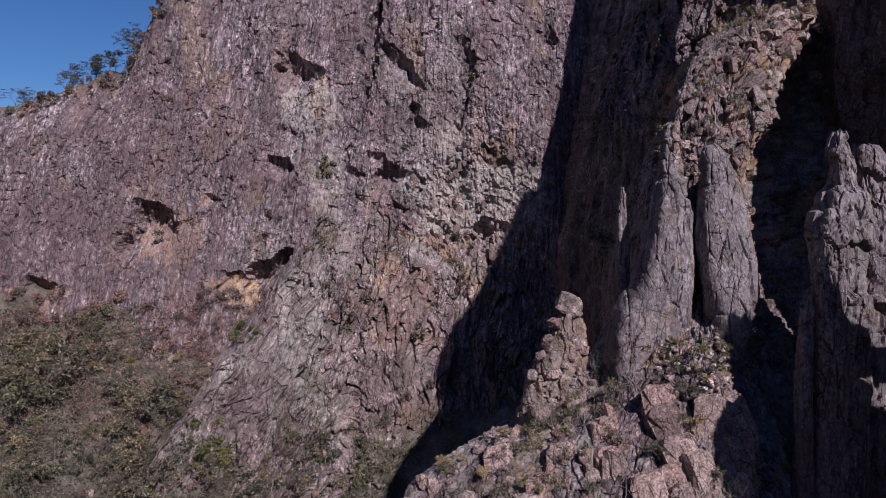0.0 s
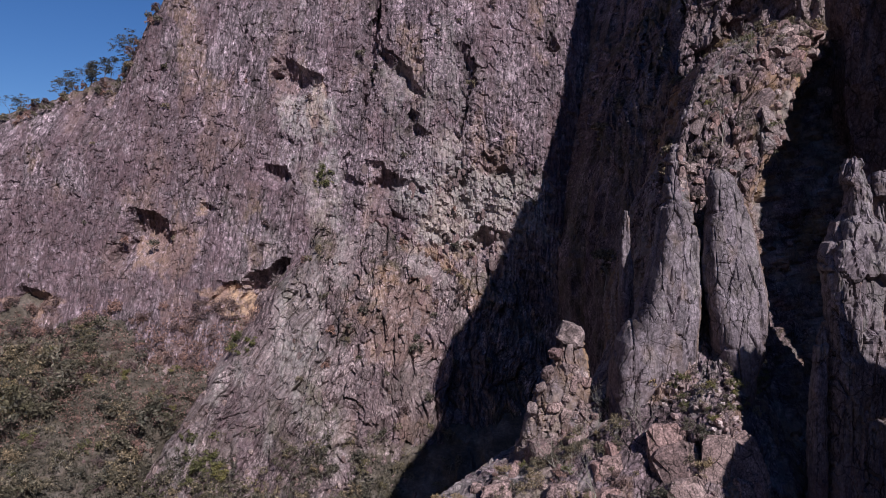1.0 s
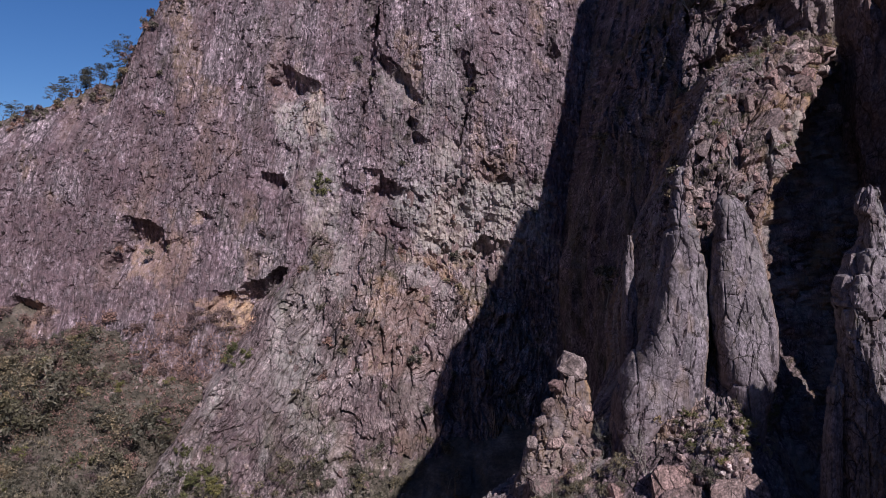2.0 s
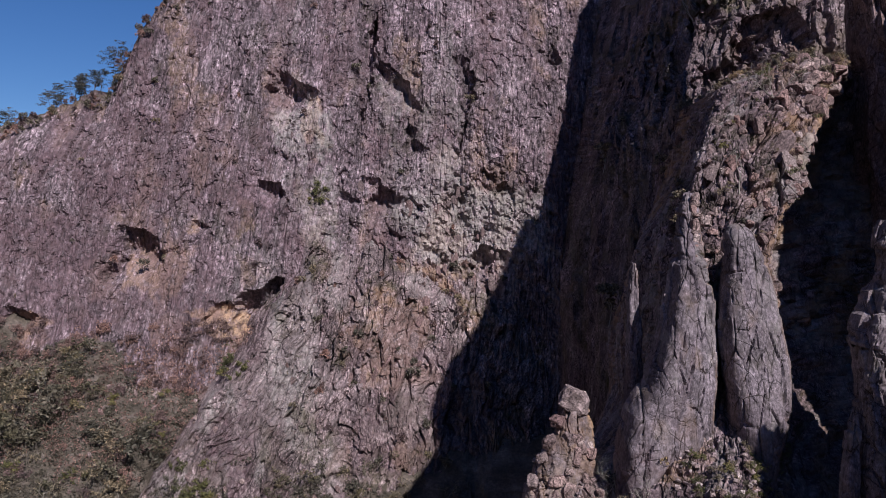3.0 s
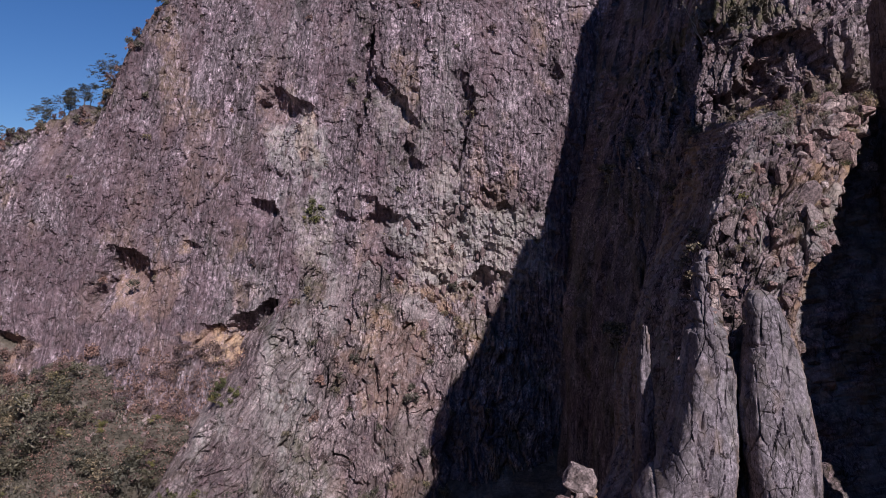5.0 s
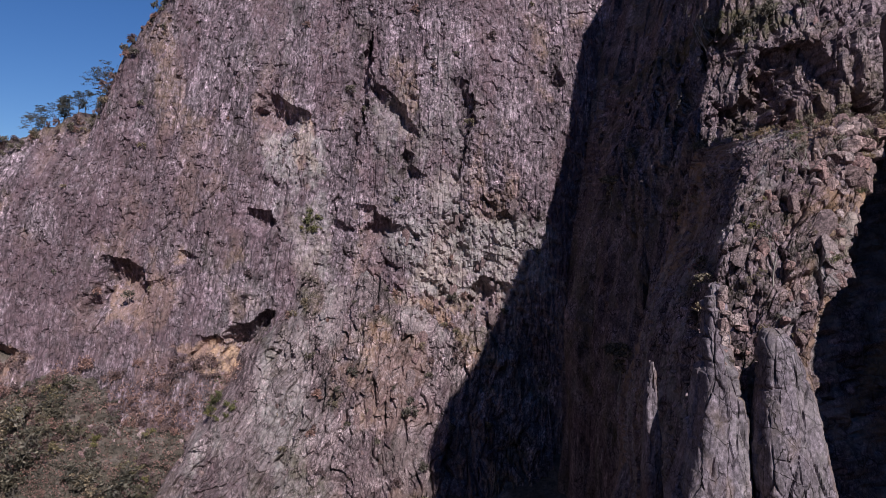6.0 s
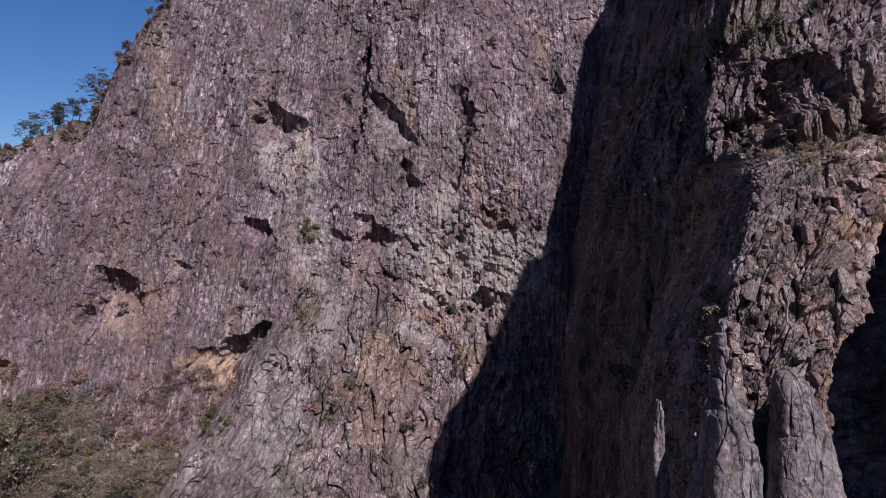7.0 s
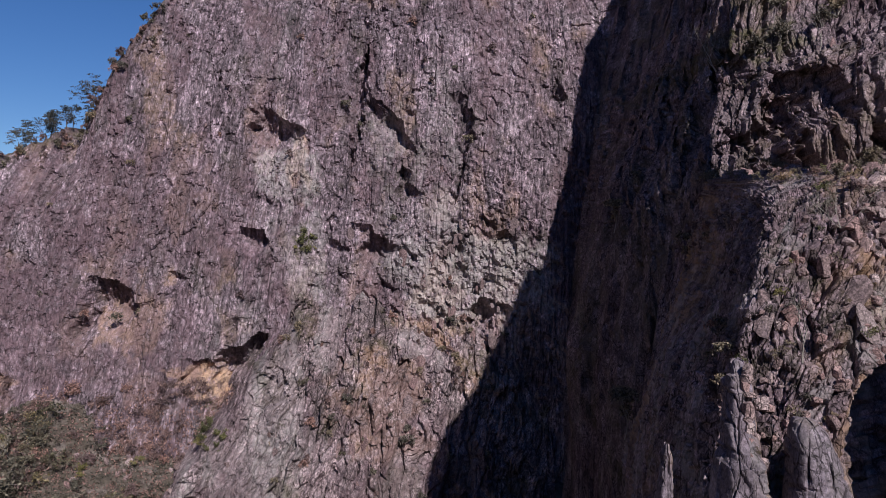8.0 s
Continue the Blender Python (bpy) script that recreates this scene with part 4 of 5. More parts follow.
def leaves(name, centres, spread, per, size, material, parent, rng, long=2.2, flat=0.6):
    """One mesh of many small diamond leaves in clumps round the given places."""
    c = np.repeat(np.array(centres, float), per, 0)
    n = len(c)
    off = rng.normal(size=(n, 3))
    off /= np.linalg.norm(off, axis=1, keepdims=True) + 1e-9
    c = c + off * (spread * rng.random((n, 1)) ** 0.5) * np.array([1, 1, flat])
    a = rng.normal(size=(n, 3))
    a /= np.linalg.norm(a, axis=1, keepdims=True)
    b = np.cross(a, rng.normal(size=(n, 3)))
    b /= np.linalg.norm(b, axis=1, keepdims=True)
    s = size * (0.6 + 0.8 * rng.random((n, 1)))
    V = np.stack([c - a * s * long / 2, c + b * s / 2, c + a * s * long / 2, c - b * s / 2], 1).reshape(-1, 3)
    me = bpy.data.meshes.new(name)
    me.vertices.add(4 * n)
    me.vertices.foreach_set("co", V.reshape(-1).astype(np.float32))
    me.loops.add(4 * n)
    me.loops.foreach_set("vertex_index", np.arange(4 * n, dtype=np.int32))
    me.polygons.add(n)
    me.polygons.foreach_set("loop_start", np.arange(0, 4 * n, 4, dtype=np.int32))
    me.update(calc_edges=True)
    me.materials.append(material)
    ob = new(name, me)
    ob.parent = parent
    return ob


def limbs(rng, start, way, length, radius, depth, segments, tips, bend=0.35, kids=3, spread=0.7, rise=0.15):
    """Grows a limb that forks depth times."""
    p, steps = start, 3 if depth else 1
    for k in range(steps):
        way = (way + Vector(rng.normal(size=3)) * bend * 0.4 + Vector((0, 0, rise * 0.3))).normalized()
        q = p + way * length / steps
        r0, r1 = radius * (1 - 0.4 * k / steps), radius * (1 - 0.4 * (k + 1) / steps)
        segments.append((p, q, r0, r1))
        p = q
        if depth and k >= 1:
            for _ in range(kids - 1 if k < steps - 1 else kids):
                if rng.random() < 0.68:
                    turn = (way + Vector(rng.normal(size=3)) * spread + Vector((0, 0, rise))).normalized()
                    limbs(rng, p, turn, length * (0.5 + 0.3 * rng.random()), r1 * 0.62, depth - 1, segments, tips, bend, kids, spread, rise)
    if depth <= 1:
        tips.append(p)


def plant(name, seed, height, forks, kids, spread, rise, stems, leaf, per, clump, size, bark, radius, label, category, group, flat=0.6, long=2.2):
    """A tree or shrub at the origin: an empty with a trunk mesh and, unless bare, a crown mesh."""
    rng = np.random.default_rng(seed)
    root = tagged(new(name), label, category, group)
    seg, tips = [], []
    for _ in range(stems):
        way = Vector((0, 0, 1)) + Vector(rng.normal(size=3)) * (0.12 if stems == 1 else 0.5)
        limbs(rng, Vector((0, 0, -0.25 * height * 0.3)), way.normalized(), height * 0.5, radius, forks, seg, tips, 0.35, kids, spread, rise)
    top = max(t.z for t in tips)
    k = height / max(top, 0.1)
    seg = [(a * k, b * k, r0, r1) for a, b, r0, r1 in seg]
    tips = [t * k for t in tips]
    tubes("trunk", seg, bark, root)
    if leaf:
        leaves("crown", [tuple(t) for t in tips], clump, per, size, leaf, root, rng, long, flat)
    return root


def stand(ob, place, turn=0.0, size=1.0, lean=(0.0, 0.0)):
    """Moves a plant or block there, or puts a copy there."""
    m = pose(place[0], place[1], place[2], lean[0], lean[1], turn) @ Matrix.Diagonal((size, size, size, 1))
    if not ob.get("used"):
        ob["used"] = 1
        ob.matrix_world = m
        return ob
    twin = copy_thing(ob, pose(0, 0, 0))
    twin.matrix_world = m
    return twin


rng = np.random.default_rng(7)

# gums on the skyline
gums = [plant("gum_tree", 20 + k, h, 3, 3, 0.85, 0.1, 1, LEAF_SKY, 15, 0.6, 0.13, BARK_DARK, 0.12, "small dark eucalyptus tree with layered crown on the skyline", "tree", "skyline trees", flat=0.25)
        for k, h in enumerate((7.0, 6.0, 5.2))]
for k in range(26):
    x = -72.2 - (1.3 if k < 15 else 1.9) * k + rng.normal() * 0.4 if k < 22 else (-69.2, -65.4, -62.0, -58.4)[k - 22]
    s = (1.12 - 0.025 * k if k < 22 else 0.2) * rng.uniform(0.75, 1.1)
    ix = int(np.argmin(np.abs(xs - x)))
    top = float(np.interp(x, SKYLINE_X, SKYLINE_Z))
    iz = int(np.argmin(np.abs(zs - top - rng.uniform(0.0, 0.9))))
    stand(gums[k % 3], Vector(WALL[ix, iz]) - Vector((0, 0, 0.2)), 67.0 * k, s * (1.0, 1.15, 1.2)[k % 3], (rng.normal() * 5, rng.uniform(-14, 4)))

# scrub on the slope
scrub = [plant("scrub_tree", 40 + k, h, 2, 3, 0.8, 0.15, n, (LEAF_SCRUB, LEAF_GUM, LEAF_GUM, LEAF_SCRUB, LEAF_DULL)[k], 13, 0.62, 0.2, BARK_DARK if k % 3 else BARK_PALE, 0.07, "grey-green scrub tree with an open crown on the slope", "tree", "scrub on the slope", flat=0.75)
         for k, (h, n) in enumerate(((4.4, 2), (3.6, 3), (5.0, 1), (3.0, 3), (4.0, 2)))]
russet = [plant("russet_shrub", 60 + k, 2.2, 2, 3, 0.8, 0.15, 3, LEAF_RED, 8, 0.42, 0.14, BARK_DARK, 0.035, "russet-brown twiggy shrub at the cliff foot", "shrub", "russet shrubs", flat=0.8) for k in range(2)]
bright = [plant("green_shrub", 70 + k, 2.2, 2, 3, 0.8, 0.1, 4, LEAF_GREEN, 11, 0.42, 0.15, BARK_DARK, 0.035, "yellow-green leafy shrub among scrub", "shrub", "green shrubs", flat=0.8) for k in range(2)]
placed = 0
while placed < 270:
    x, z = rng.uniform(-112, -30), rng.uniform(12, 45)
    if x > -47 and z > 33 + (-x - 30) * 0.6 or fbm(np.array(x / 12), np.array(z / 9), 188, 2) < -0.7 or x > -40 and z > 26 or x > -67 and z > 35 + 3 * math.sin(x):
        continue
    y = float(slope_depth(np.array(x), np.array(z)))
    stand(scrub[placed % 5], (x, y, z), rng.uniform(0, 360), rng.uniform(0.6, 1.25) * (1.45 if placed % 6 == 0 else 1), (rng.normal() * 6, rng.normal() * 6))
    placed += 1
for k in range(60):
    x, z = rng.uniform(-34, 2), rng.uniform(12, 27)
    y = min(float(slab_depth(np.array(x), np.array(z))), float(slope_depth(np.array(x), np.array(z))))
    stand(scrub[k % 5], (x, y, z), rng.uniform(0, 360), rng.uniform(0.4, 0.85))
for k in range(150):
    x, z = rng.uniform(-110, -44), rng.uniform(36 if k < 100 else 14, 50 if k < 100 else 38)
    y = min(float(slope_depth(np.array(x), np.array(z))), float(wall_depth(np.array(x), np.array(z))))
    stand(russet[k % 2], (x, y, z), rng.uniform(0, 360), rng.uniform(0.6, 1.3))
for k in range(34):
    x, z = ((rng.uniform(-100, -45), rng.uniform(14, 48)), (rng.uniform(-48, -40), rng.uniform(17, 27)), (rng.uniform(-46, -38), rng.uniform(41, 48)))[k % 3]
    y = min(float(slope_depth(np.array(x), np.array(z))), float(slab_depth(np.array(x), np.array(z))))
    stand(bright[k % 2], (x, y, z), rng.uniform(0, 360), rng.uniform(0.6, 1.2))

# heath and rubble that cover the slope between the trees
hx, hz = rng.uniform(-114, -8, 33000), rng.uniform(8, 47, 33000)
bare_slab = (slab_depth(hx, hz) < slope_depth(hx, hz) + 0.3) & ((hz > 24) | (fbm(hx / 5, hz / 5, 197, 3) < 0.1))
hx, hz = hx[~bare_slab], hz[~bare_slab]
hy = np.minimum(slope_depth(hx, hz), slab_depth(hx, hz))
leaves("heath", np.stack([hx, hy - 0.15, hz + 0.15], -1), 0.6, 4, 0.2, LEAF_SCRUB, None, rng, 2.4, 0.7)
tagged(bpy.data.objects["heath"], "brown and olive heath covering the slope", "undergrowth", kind="stuff")
hx, hz = rng.uniform(-112, -36, 7000), rng.uniform(28, 48, 7000)
hz = hz + 4.0 * fbm(hx / 8, hx * 0, 199, 3)
hy = np.minimum(slope_depth(hx, hz), wall_depth(hx, hz))
leaves("dry_heath", np.stack([hx, hy - 0.15, hz + 0.15], -1), 0.6, 4, 0.19, LEAF_RED, None, rng, 2.4, 0.7)
tagged(bpy.data.objects["dry_heath"], "russet dry heath along the cliff foot", "undergrowth", kind="stuff")

# tufts that cling to the wall and to the buttress
tuft = [plant("cliff_shrub", 80 + k, 1.1, 2, 3, 0.9, 0.1, 3, m, 7, 0.25, 0.12, BARK_DARK, 0.02, lab, "shrub", "shrubs on the cliff", flat=0.8)
        for k, (m, lab) in enumerate(((LEAF_SCRUB, "small grey-green shrub rooted in a cliff crack"), (LEAF_RED, "small brown shrub rooted in a cliff crack"), (LEAF_GREEN, "small bright green shrub rooted in a cliff crack")))]
for k in range(185):
    if k < 8:
        x, z, kind = -26.5 + rng.normal() * 1.0, 78 + rng.normal() * 1.4, 2
    elif k < 75:
        x, z, kind = rng.uniform(-30, 12), rng.uniform(30, 64), k % 2
    else:
        x = rng.uniform(-108, 20)
        z, kind = rng.uniform(52, min(128, float(np.interp(x, SKYLINE_X, SKYLINE_Z)))), k % 2
        if k > 120:
            x = rng.uniform(-104, -58)
            z = float(np.interp(x, SKYLINE_X, SKYLINE_Z)) - rng.uniform(0, 5)
    y = float(wall_depth(np.array(x), np.array(z)))
    if k < 120:
        y = min(y, float(slab_depth(np.array(x), np.array(z))))
    else:
        y = front_point(WALL[:, zs > 80], x, z).y
    stand(tuft[kind], (x, y, z), rng.uniform(0, 360), rng.uniform(0.6, 1.5), (35, 0))

def rooted(grid, x, y, z):
    """The point of a grid nearest to that place."""
    return Vector(grid.reshape(-1, 3)[np.argmin(((grid.reshape(-1, 3) - (x, y, z)) ** 2).sum(1))])


# trees that hang in the shaded gully
hang = plant("gully_tree", 90, 3.4, 3, 3, 0.75, 0.3, 1, LEAF_SCRUB, 30, 0.5, 0.16, BARK_PALE, 0.07, "grey-green tree leaning out of the shaded gully wall", "tree", "gully trees", flat=0.4)
for place, grid, s in (((26.5, 133, 79.3), UPP, 1.25), ((19.0, 98, 57.6), RDG, 1.2), ((29.5, 130, 86.0), UPP, 0.6)):
    stand(hang, rooted(grid, *place) - Vector((0.2, 0.2, 0)), 40.0, s, (10, -16))



# ---- blocks ----
def block(name, seed, wide, deep, tall, material, label, category, group, points=15, bevel=0.05, box=0.7, cuts=2):
    """An angular rock: the hull of points scattered over a rounded box, with worn edges."""
    rng = np.random.default_rng(seed)
    bm = bmesh.new()
    for _ in range(points):
        v = rng.normal(size=3)
        v = np.sign(v) * np.abs(v / np.abs(v).max()) ** box
        v = v / max(1.0, np.linalg.norm(v) / 1.35) * rng.uniform(0.86, 1.0)
        bm.verts.new((v[0] * wide / 2, v[1] * deep / 2, v[2] * tall / 2))
    bmesh.ops.convex_hull(bm, input=bm.verts[:])
    bmesh.ops.delete(bm, geom=[v for v in bm.verts if not v.link_faces], context="VERTS")
    bmesh.ops.dissolve_limit(bm, angle_limit=0.12, verts=bm.verts[:], edges=bm.edges[:])
    bmesh.ops.bevel(bm, geom=bm.edges[:], offset=bevel * min(wide, deep, tall), segments=1, affect="EDGES", clamp_overlap=True)
    bmesh.ops.triangulate(bm, faces=bm.faces[:])
    for _ in range(cuts):
        bmesh.ops.subdivide_edges(bm, edges=[e for e in bm.edges if e.calc_length() > 0.16 * min(wide, deep, tall)], cuts=1)
        bmesh.ops.triangulate(bm, faces=bm.faces[:])
    bmesh.ops.smooth_vert(bm, verts=bm.verts[:], factor=0.14, use_axis_x=True, use_axis_y=True, use_axis_z=True)
    bm.normal_update()
    lump = 0.045 * min(wide, deep, tall)
    for v in bm.verts:
        q = v.co * 1.9 + Vector((seed, 0, 0))
        r = abs(noise.noise(q * Vector((1, 1, 0.6)).length))
        v.co += v.normal * lump * (noise.noise(q * 0.8) * 1.6 + noise.noise(q * 2.7) * 0.7 - 1.6 * max(0.0, 0.12 - r) / 0.12)
    me = bpy.data.meshes.new(name)
    bm.to_mesh(me)
    bm.free()
    me.materials.append(material)
    return tagged(new(name, me), label, category, group)


rubble = [block("boulder", 200 + k, w, d, h, ROCK_BLOCK, "angular reddish-grey boulder lodged on the ridge", "boulder", "boulders on the ridge", 24, 0.06, box=0.5, cuts=1)
          for k, (w, d, h) in enumerate(((1, 0.9, 0.8), (0.8, 0.8, 1.2), (1.2, 0.9, 0.9), (0.7, 0.8, 1.5), (1.0, 1.0, 1.0), (1.4, 1.0, 0.8), (0.9, 0.7, 1.1)))]
stones = [block("pale_stone", 220 + k, w, d, h, ROCK_STONE, "pale weathered stone lying in grass", "stone", "stones on the ledge", 14, cuts=0)
          for k, (w, d, h) in enumerate(((0.5, 0.4, 0.3), (0.4, 0.4, 0.35), (0.6, 0.4, 0.35)))]
columns = [block("rock_column", 230 + k, w, d, h, ROCK_BLOCK, "upright rounded reddish rock slab on the ridge foot", "rock column", "columns on the ridge foot", 60, 0.1, box=0.4, cuts=1)
           for k, (w, d, h) in enumerate(((2.2, 2.4, 4.0), (1.6, 2.0, 3.2), (2.8, 2.4, 3.6), (1.5, 1.8, 4.4)))]


def on_ridge(x, z):
    return front_point(RDG, x, z)


for k in range(84):
    z = rng.uniform(39.5, 50.8)
    x = rng.uniform(max(-3.0, (z - 43.5) * 1.6), 19.5)
    p = on_ridge(x, z)
    stand(columns[k % 4], p + Vector((0, -0.35, -1.3)), rng.uniform(-30, 30), rng.uniform(0.55, 1.1), (rng.uniform(-26, -10), rng.normal() * 6 - 8))
for k in range(165):
    z = rng.uniform(57, 82)
    left = float(np.interp(z, [57, 66, 75, 84], [17, 18.5, 21.5, 27]))
    p = on_ridge(rng.uniform(left, left + 8.5), z)
    stand(rubble[k % 7], p + Vector((0, 0.1, 0)), rng.uniform(0, 360), rng.uniform(0.25, 0.75) * (1.5 if k % 9 == 0 else 1), (rng.normal() * 15, rng.normal() * 15))
scree = [block("scree_block", 250 + k, w, d, t, ROCK_BLOCK, "grey-brown angular block in the scree", "boulder", "scree on the terrace", 24, 0.06, box=0.5, cuts=1) for k, (w, d, t) in enumerate(((1.1, 0.9, 0.8), (0.9, 0.8, 1.1), (1.5, 1.1, 1.0)))]
for k in range(190):
    z = rng.uniform(77, 85.4)
    p = on_ridge(rng.uniform(26 + 0.7 * (z - 77), 46), z)
    stand(scree[k % 3], p, rng.uniform(0, 360), rng.uniform(0.4, 1.3), (rng.normal() * 20, rng.normal() * 20))
for k in range(72):
    z = rng.uniform(40, 52.5)
    p = on_ridge(rng.uniform(max(-3.0, (z - 44) * 1.3), 20), z)
    stand(rubble[k % 7], p, rng.uniform(0, 360), rng.uniform(0.25, 0.6), (rng.normal() * 15, rng.normal() * 15))
for k in range(90):
    x = rng.uniform(15, 22)
    p = on_ridge(x, rng.uniform(50.8, 54.0) + (0.25 * (x - 18) if x > 18 else 0))
    stand(stones[k % 3], p - Vector((0, 0.1, 0)), rng.uniform(0, 360), rng.uniform(0.35, 1.1), (rng.normal() * 20, rng.normal() * 20))
# pale rocks that show through the scrub
slope_rocks = [block("slope_rock", 240 + k, w, d, t, ROCK_BLOCK, "pale grey rock half buried in the scrub", "boulder", "rocks on the slope", cuts=1) for k, (w, d, t) in enumerate(((2.2, 1.6, 2.6), (1.6, 1.4, 1.8), (2.8, 1.8, 3.4)))]
for k in range(120):
    x, z = rng.uniform(-110, -34), rng.uniform(12, 46)
    if k > 75:
        x, z = rng.uniform(-66, -44), rng.uniform(28, 42)
    if k % 3 == 0:
        x, z = rng.uniform(-40, -4), rng.uniform(12, 24)
    y = min(float(slope_depth(np.array(x), np.array(z))), float(slab_depth(np.array(x), np.array(z))))
    stand(slope_rocks[k % 3], (x, y + 0.1, z), rng.uniform(0, 360), rng.uniform(0.25, 0.75), (-25 + rng.normal() * 12, rng.normal() * 15))
# the knob at the ridge's end
cap = [block("boulder", 270 + k, w, d, t, ROCK_FLAKE, "grey weathered boulder perched on the rock knob", "boulder", "boulders on the knob", 24, 0.05, box=0.6) for k, (w, d, t) in enumerate(((2.3, 2.0, 1.9), (1.5, 1.2, 1.0), (1.0, 1.1, 1.3)))]
for k, (x, y, z, size) in enumerate(((10.15, 59.6, 55.5, 1.0), (8.95, 59.5, 54.1, 0.9), (8.3, 59.5, 52.7, 0.9), (7.8, 59.4, 51.5, 0.42), (9.0, 59.0, 51.4, 0.6), (7.1, 59.2, 50.0, 0.75), (9.7, 58.9, 53.0, 0.5))):
    stand(cap[k % 3], (x, y, z), 50 * k, size, (6, 28 - 30 * (k % 3)))
for k in range(26):
    z = rng.uniform(45, 54)
    x = rng.uniform(7.0 + 0.25 * (z - 45), 11.3)
    stand(rubble[k % 7], front_point(KNOB, x, z) + Vector((0, 0.15, 0)), rng.uniform(0, 360), rng.uniform(0.45, 1.1), (rng.normal() * 15, rng.normal() * 15))

# flakes and steps that stand proud of the big faces
flakes = []
for k, (w, d, t) in enumerate(((1.6, 0.8, 3.4), (1.2, 0.9, 2.2), (2.2, 1.0, 4.6), (1.0, 0.7, 1.4))):
    f = block("flake", 260 + k, w, d, t, ROCK_FLAKE, "", "", "", 18, 0.05, cuts=1)
    flakes.append(f.data)
    bpy.data.objects.remove(f)


def flake(owner, k, place, turn, size, lean):
    ob = new("flake", flakes[k % 4])
    ob.parent = owner
    ob.matrix_world = pose(*place, *lean, turn) @ Matrix.Diagonal((size, size, size, 1))


for k in range(70):
    x, z = rng.uniform(-28, 10), rng.uniform(24, 60)
    flake(slab, k, (x, float(slab_depth(np.array(x), np.array(z))) + 0.2, z), rng.normal() * 25, rng.uniform(0.4, 0.95), (-20 + rng.normal() * 6, 12 + rng.normal() * 8))
for k in range(80):
    x, z = (rng.uniform(-8, 18), rng.uniform(52, 84)) if k < 60 else (rng.uniform(-55, 15), rng.uniform(60, 120))
    flake(great_wall, k, (x, float(wall_depth(np.array(x), np.array(z))) + 0.2, z), rng.normal() * 25, rng.uniform(0.35, 0.85), (-8 + rng.normal() * 6, rng.normal() * 7))
for k in range(60):
    p = front_point(UPP, rng.uniform(36, 64), rng.uniform(89, 112))
    flake(upper, k, p + Vector((0, 0.3, 0)), rng.normal() * 30, rng.uniform(0.3, 0.6), (-12 + rng.normal() * 8, rng.normal() * 8))
for k in range(60):
    z = rng.uniform(56, 84)
    left = float(np.interp(z, [57, 66, 75, 84], [17, 18.5, 21.5, 27]))
    flake(ridge, k, on_ridge(rng.uniform(left, left + 8), z) + Vector((0, 0.3, 0)), rng.normal() * 30, rng.uniform(0.3, 0.7), (-22 + rng.normal() * 8, rng.normal() * 10))

for owner, grid in ((rib, RIBM), (knoll, KNM)):
    for k in range(16):
        p = Vector(grid[int(rng.integers(8, 50)), int(rng.integers(40, 80))])
        flake(owner, k, p, rng.normal() * 30, rng.uniform(0.4, 0.9), (-15 + rng.normal() * 8, rng.normal() * 10))

# scrub, grass and bare trees on the ridge
low = [plant("ridge_shrub", 100 + k, 1.0, 2, 3, 0.8, 0.2, 4, m, 7, 0.14, 0.06, BARK_DARK, 0.012, lab, "shrub", "shrubs on the ridge", flat=0.9)
       for k, (m, lab) in enumerate(((LEAF_SCRUB, "low olive shrub growing between boulders"), (LEAF_DRY, "dry straw-coloured shrub between boulders"), (LEAF_RED, "bare russet shrub between boulders"), (LEAF_GREEN, "low yellow-green shrub between boulders")))]
for k in range(150):
    if k % 3 == 0:
        z = rng.uniform(40, 53.5)
        x = rng.uniform(max(-1.0, (z - 43) * 0.8), 23)
    elif k % 3 == 1:
        z = rng.uniform(51.5, 54.5)
        x = rng.uniform(16, 24)
    else:
        z = rng.uniform(66, 88.5)
        left = float(np.interp(z, [57, 66, 75, 84], [16.5, 18.5, 21, 28]))
        x = rng.uniform(left, left + 9)
    stand(low[(0, 3, 0, 1, 3)[k % 5] if k % 3 == 1 else (0, 1, 2, 0, 3)[k % 5]], on_ridge(x, z), rng.uniform(0, 360), rng.uniform(0.35, 0.85) * (0.6 if k % 3 == 1 else 1.0))
bare = [plant("bare_tree", 110 + k, h, 3, 3, 0.55, 0.3, n, None, 0, 0, 0, b, r, lab, "tree", "bare trees")
        for k, (h, n, b, r, lab) in enumerate(((5.2, 1, BARK_PALE, 0.085, "slender pale dead tree with bare branches"), (2.6, 4, BARK_PALE, 0.025, "leafless grey bush of fine twigs"), (9.0, 4, BARK_PALE, 0.10, "large bare many-stemmed tree on the ledge")))]
for x, z, k, s in ((9.2, 45.6, 0, 1.05), (10.6, 43.2, 0, 1.1), (11.6, 53.5, 1, 1.2), (8.3, 47.5, 1, 1.0), (9.8, 49.3, 1, 1.1), (12.3, 50.6, 1, 1.0), (26.0, 78.5, 1, 1.2), (22.0, 71.0, 0, 0.75), (17.8, 45.5, 1, 0.9)):
    stand(bare[k], on_ridge(x, z) - Vector((0, 1.6 if k == 0 else 0.9, 0.3)), 80 * x, s, (4, 3))
stand(bare[2], rooted(UPP, 38.2, 116.5, 99.0), 30, 0.85, (6, -8))
stand(bare[0], rooted(UPP, 46.5, 107.5, 100.5), 70, 0.9)
for x, z, s in ((41, 101, 0.9), (44.5, 103, 0.8), (48, 104, 0.8), (51, 106, 0.9), (46, 108, 0.7)):
    stand(scrub[3], front_point(UPP, x, z), 50 * x, s)
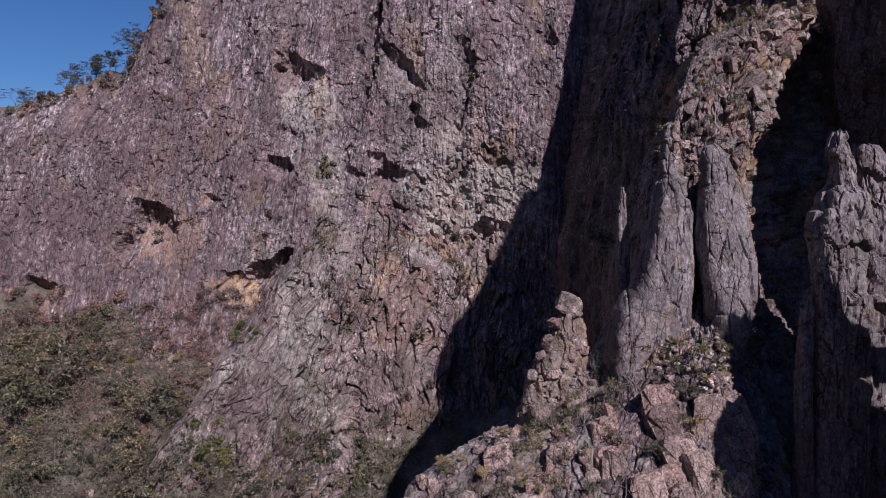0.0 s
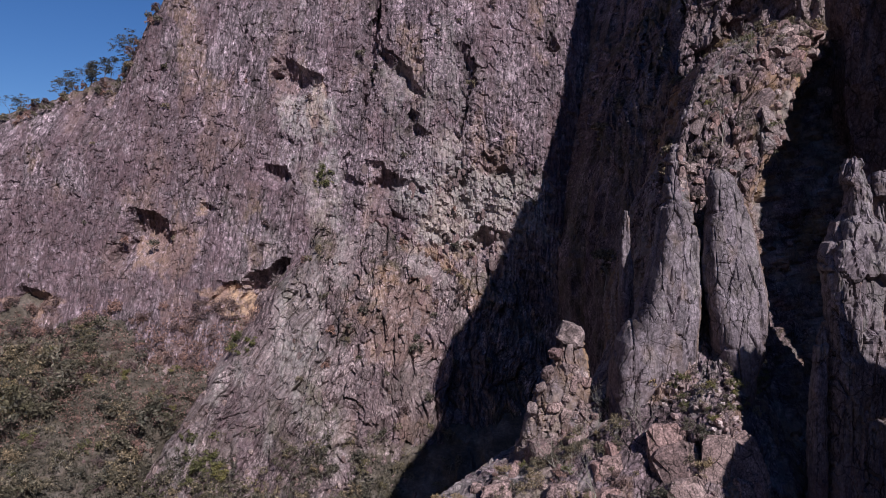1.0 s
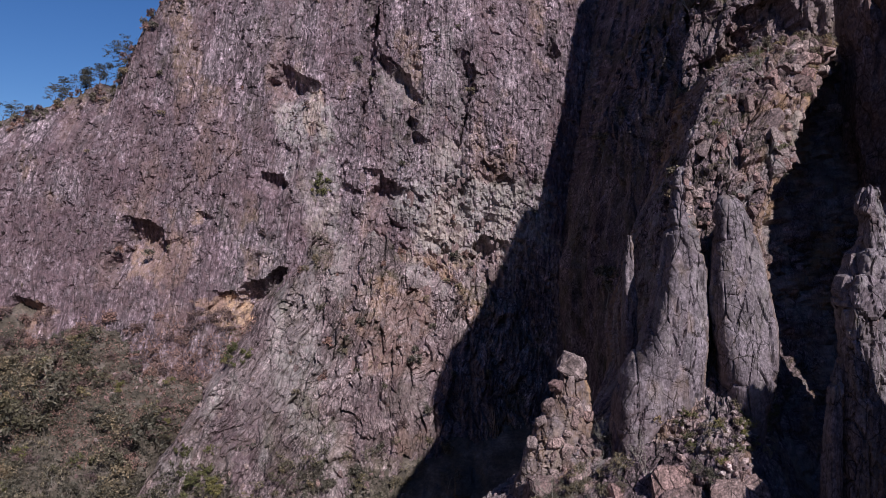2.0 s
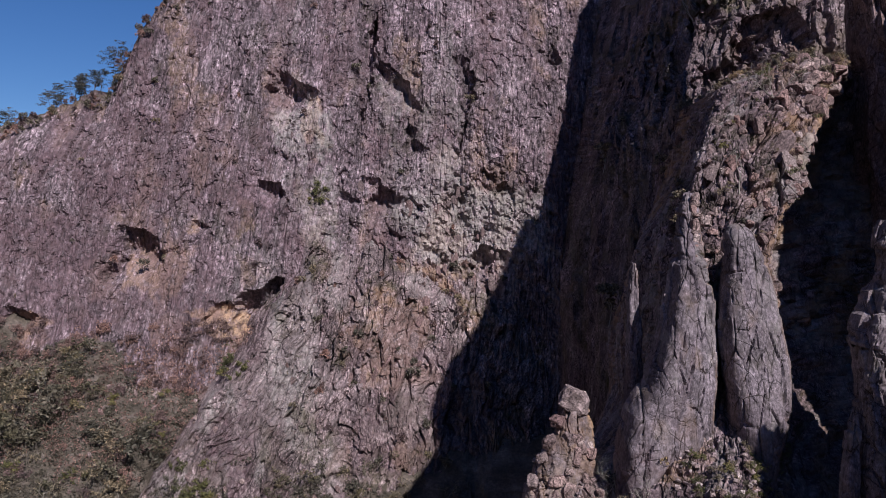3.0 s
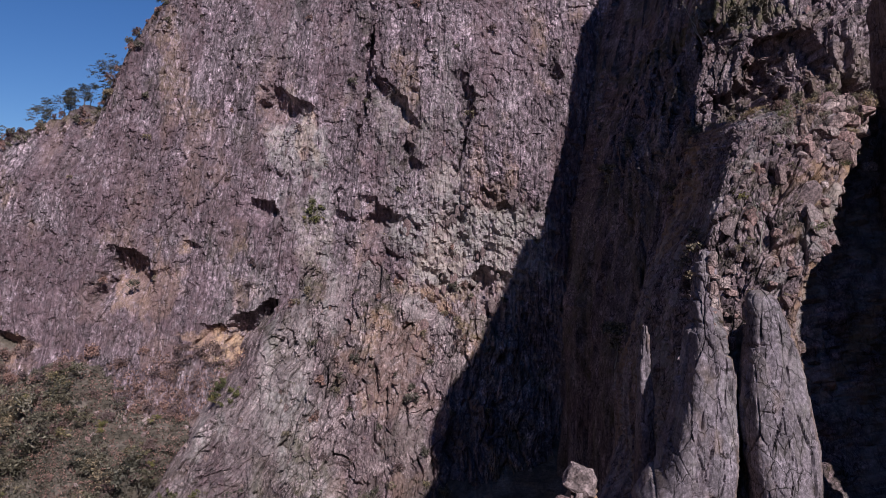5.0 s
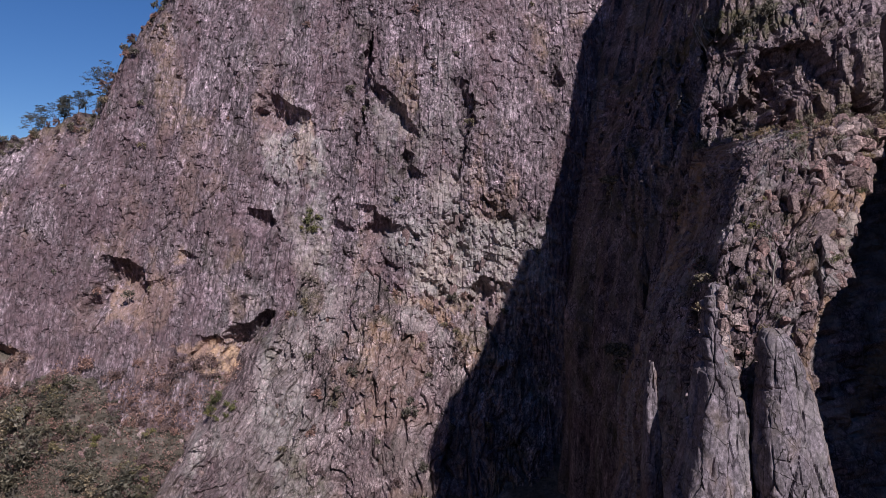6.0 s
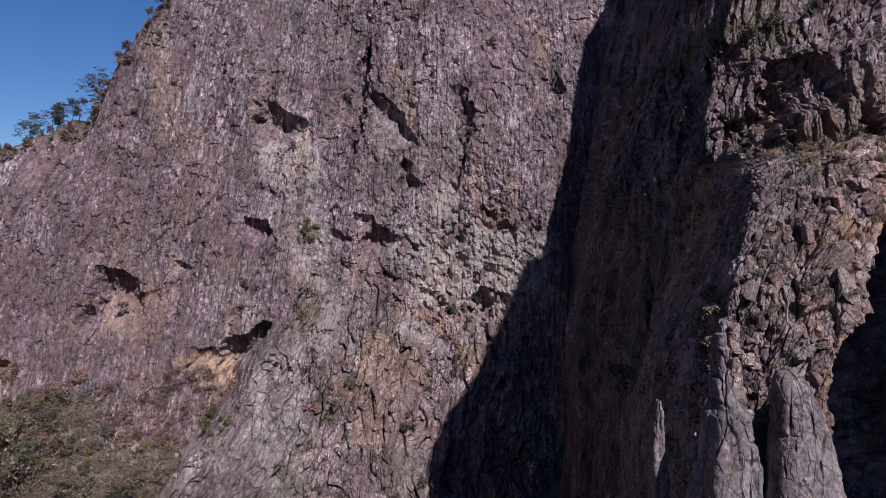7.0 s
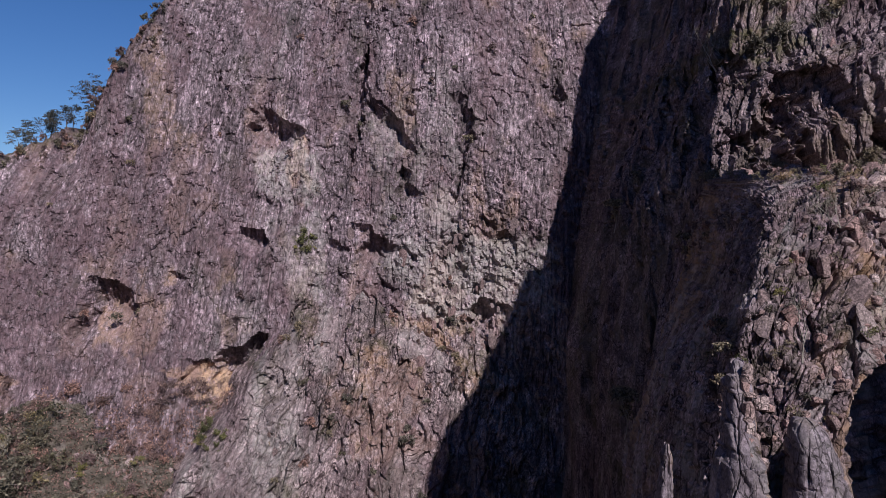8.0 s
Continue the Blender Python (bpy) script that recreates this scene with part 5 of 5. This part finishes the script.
for k in range(22):
    z = rng.uniform(66, 77)
    p = toward(RDG[:172], 0.285 + 0.0022 * (z - 66) + rng.normal() * 0.006, (z - EYE) / 66.0)
    stand(tuft[k % 2], p, rng.uniform(0, 360), rng.uniform(0.5, 1.1), (20, -15))
# broken blocks about the spire of the tall pillar
for k in range(16):
    stand(rubble[k % 7], (17.9 + 0.055 * k + rng.normal() * 0.25, 57.4 + 0.17 * k, 63.6 + 0.42 * k), rng.uniform(0, 360), rng.uniform(0.45, 0.85), (rng.normal() * 10, rng.normal() * 10))
# the grassy ledge beside the second pillar
for k in range(26):
    p = on_ridge(rng.uniform(23.0, 26.0), rng.uniform(52.5, 57.5))
    if k % 3 == 0:
        stand(low[k % 3], p, rng.uniform(0, 360), rng.uniform(0.35, 0.7))
    else:
        stand(stones[k % 3], p - Vector((0, 0.1, 0)), rng.uniform(0, 360), rng.uniform(0.5, 1.4), (rng.normal() * 20, rng.normal() * 20))
for k in range(70):
    x = rng.uniform(15.5, 24)
    stand(low[(3, 0, 3)[k % 3]], on_ridge(x, rng.uniform(51.2, 53.6) + (0.25 * (x - 18) if x > 18 else 0)), rng.uniform(0, 360), rng.uniform(0.3, 0.6))
# bushes among the slabs of the ridge foot
bushes = [plant("grey_bush", 130 + k, 1.7, 2, 3, 0.8, 0.15, 5, m, 16, 0.26, 0.075, BARK_PALE, 0.02, lab, "shrub", "bushes on the ridge foot", flat=0.8)
          for k, (m, lab) in enumerate(((LEAF_SCRUB, "grey-green bush rooted between rock slabs"), (LEAF_DRY, "dry straw-grey bush rooted between rock slabs"), (LEAF_GUM, "dark olive bush rooted between rock slabs")))]
for k in range(46):
    z = rng.uniform(40.5, 51.5)
    x = rng.uniform(max(-3.2, (z - 44.5) * 1.4), 17)
    stand(bushes[k % 3], on_ridge(x, z) - Vector((0, 0.5, 0.1)), rng.uniform(0, 360), rng.uniform(0.3, 0.75), (8, 0))
# rocks and bushes on the low toe of the ridge
for k in range(46):
    z = rng.uniform(40.8, 46.6)
    p = on_ridge(rng.uniform((z - 44.6) * 2.2 - 1.5, (z - 44.6) * 2.2 + 7.5), z)
    if k % 3 == 0:
        stand(columns[k % 4], p + Vector((0, -0.2, -0.8)), rng.uniform(-30, 30), rng.uniform(0.35, 0.65), (rng.uniform(-20, -6), rng.normal() * 8))
    elif k % 3 == 1:
        stand(rubble[k % 7], p + Vector((0, -0.1, 0)), rng.uniform(0, 360), rng.uniform(0.5, 1.1), (rng.normal() * 15, rng.normal() * 15))
    else:
        stand(bushes[k % 2], p - Vector((0, 0.4, 0.1)), rng.uniform(0, 360), rng.uniform(0.35, 0.7), (8, 0))
# heath and dry grass on the terrace at the head of the ridge
for k in range(40):
    x = rng.uniform(26.5, 40)
    stand((bushes[1], low[2], low[1], low[0])[k % 4], on_ridge(x, rng.uniform(79.5, 84.2)), rng.uniform(0, 360), rng.uniform(0.5, 1.0))
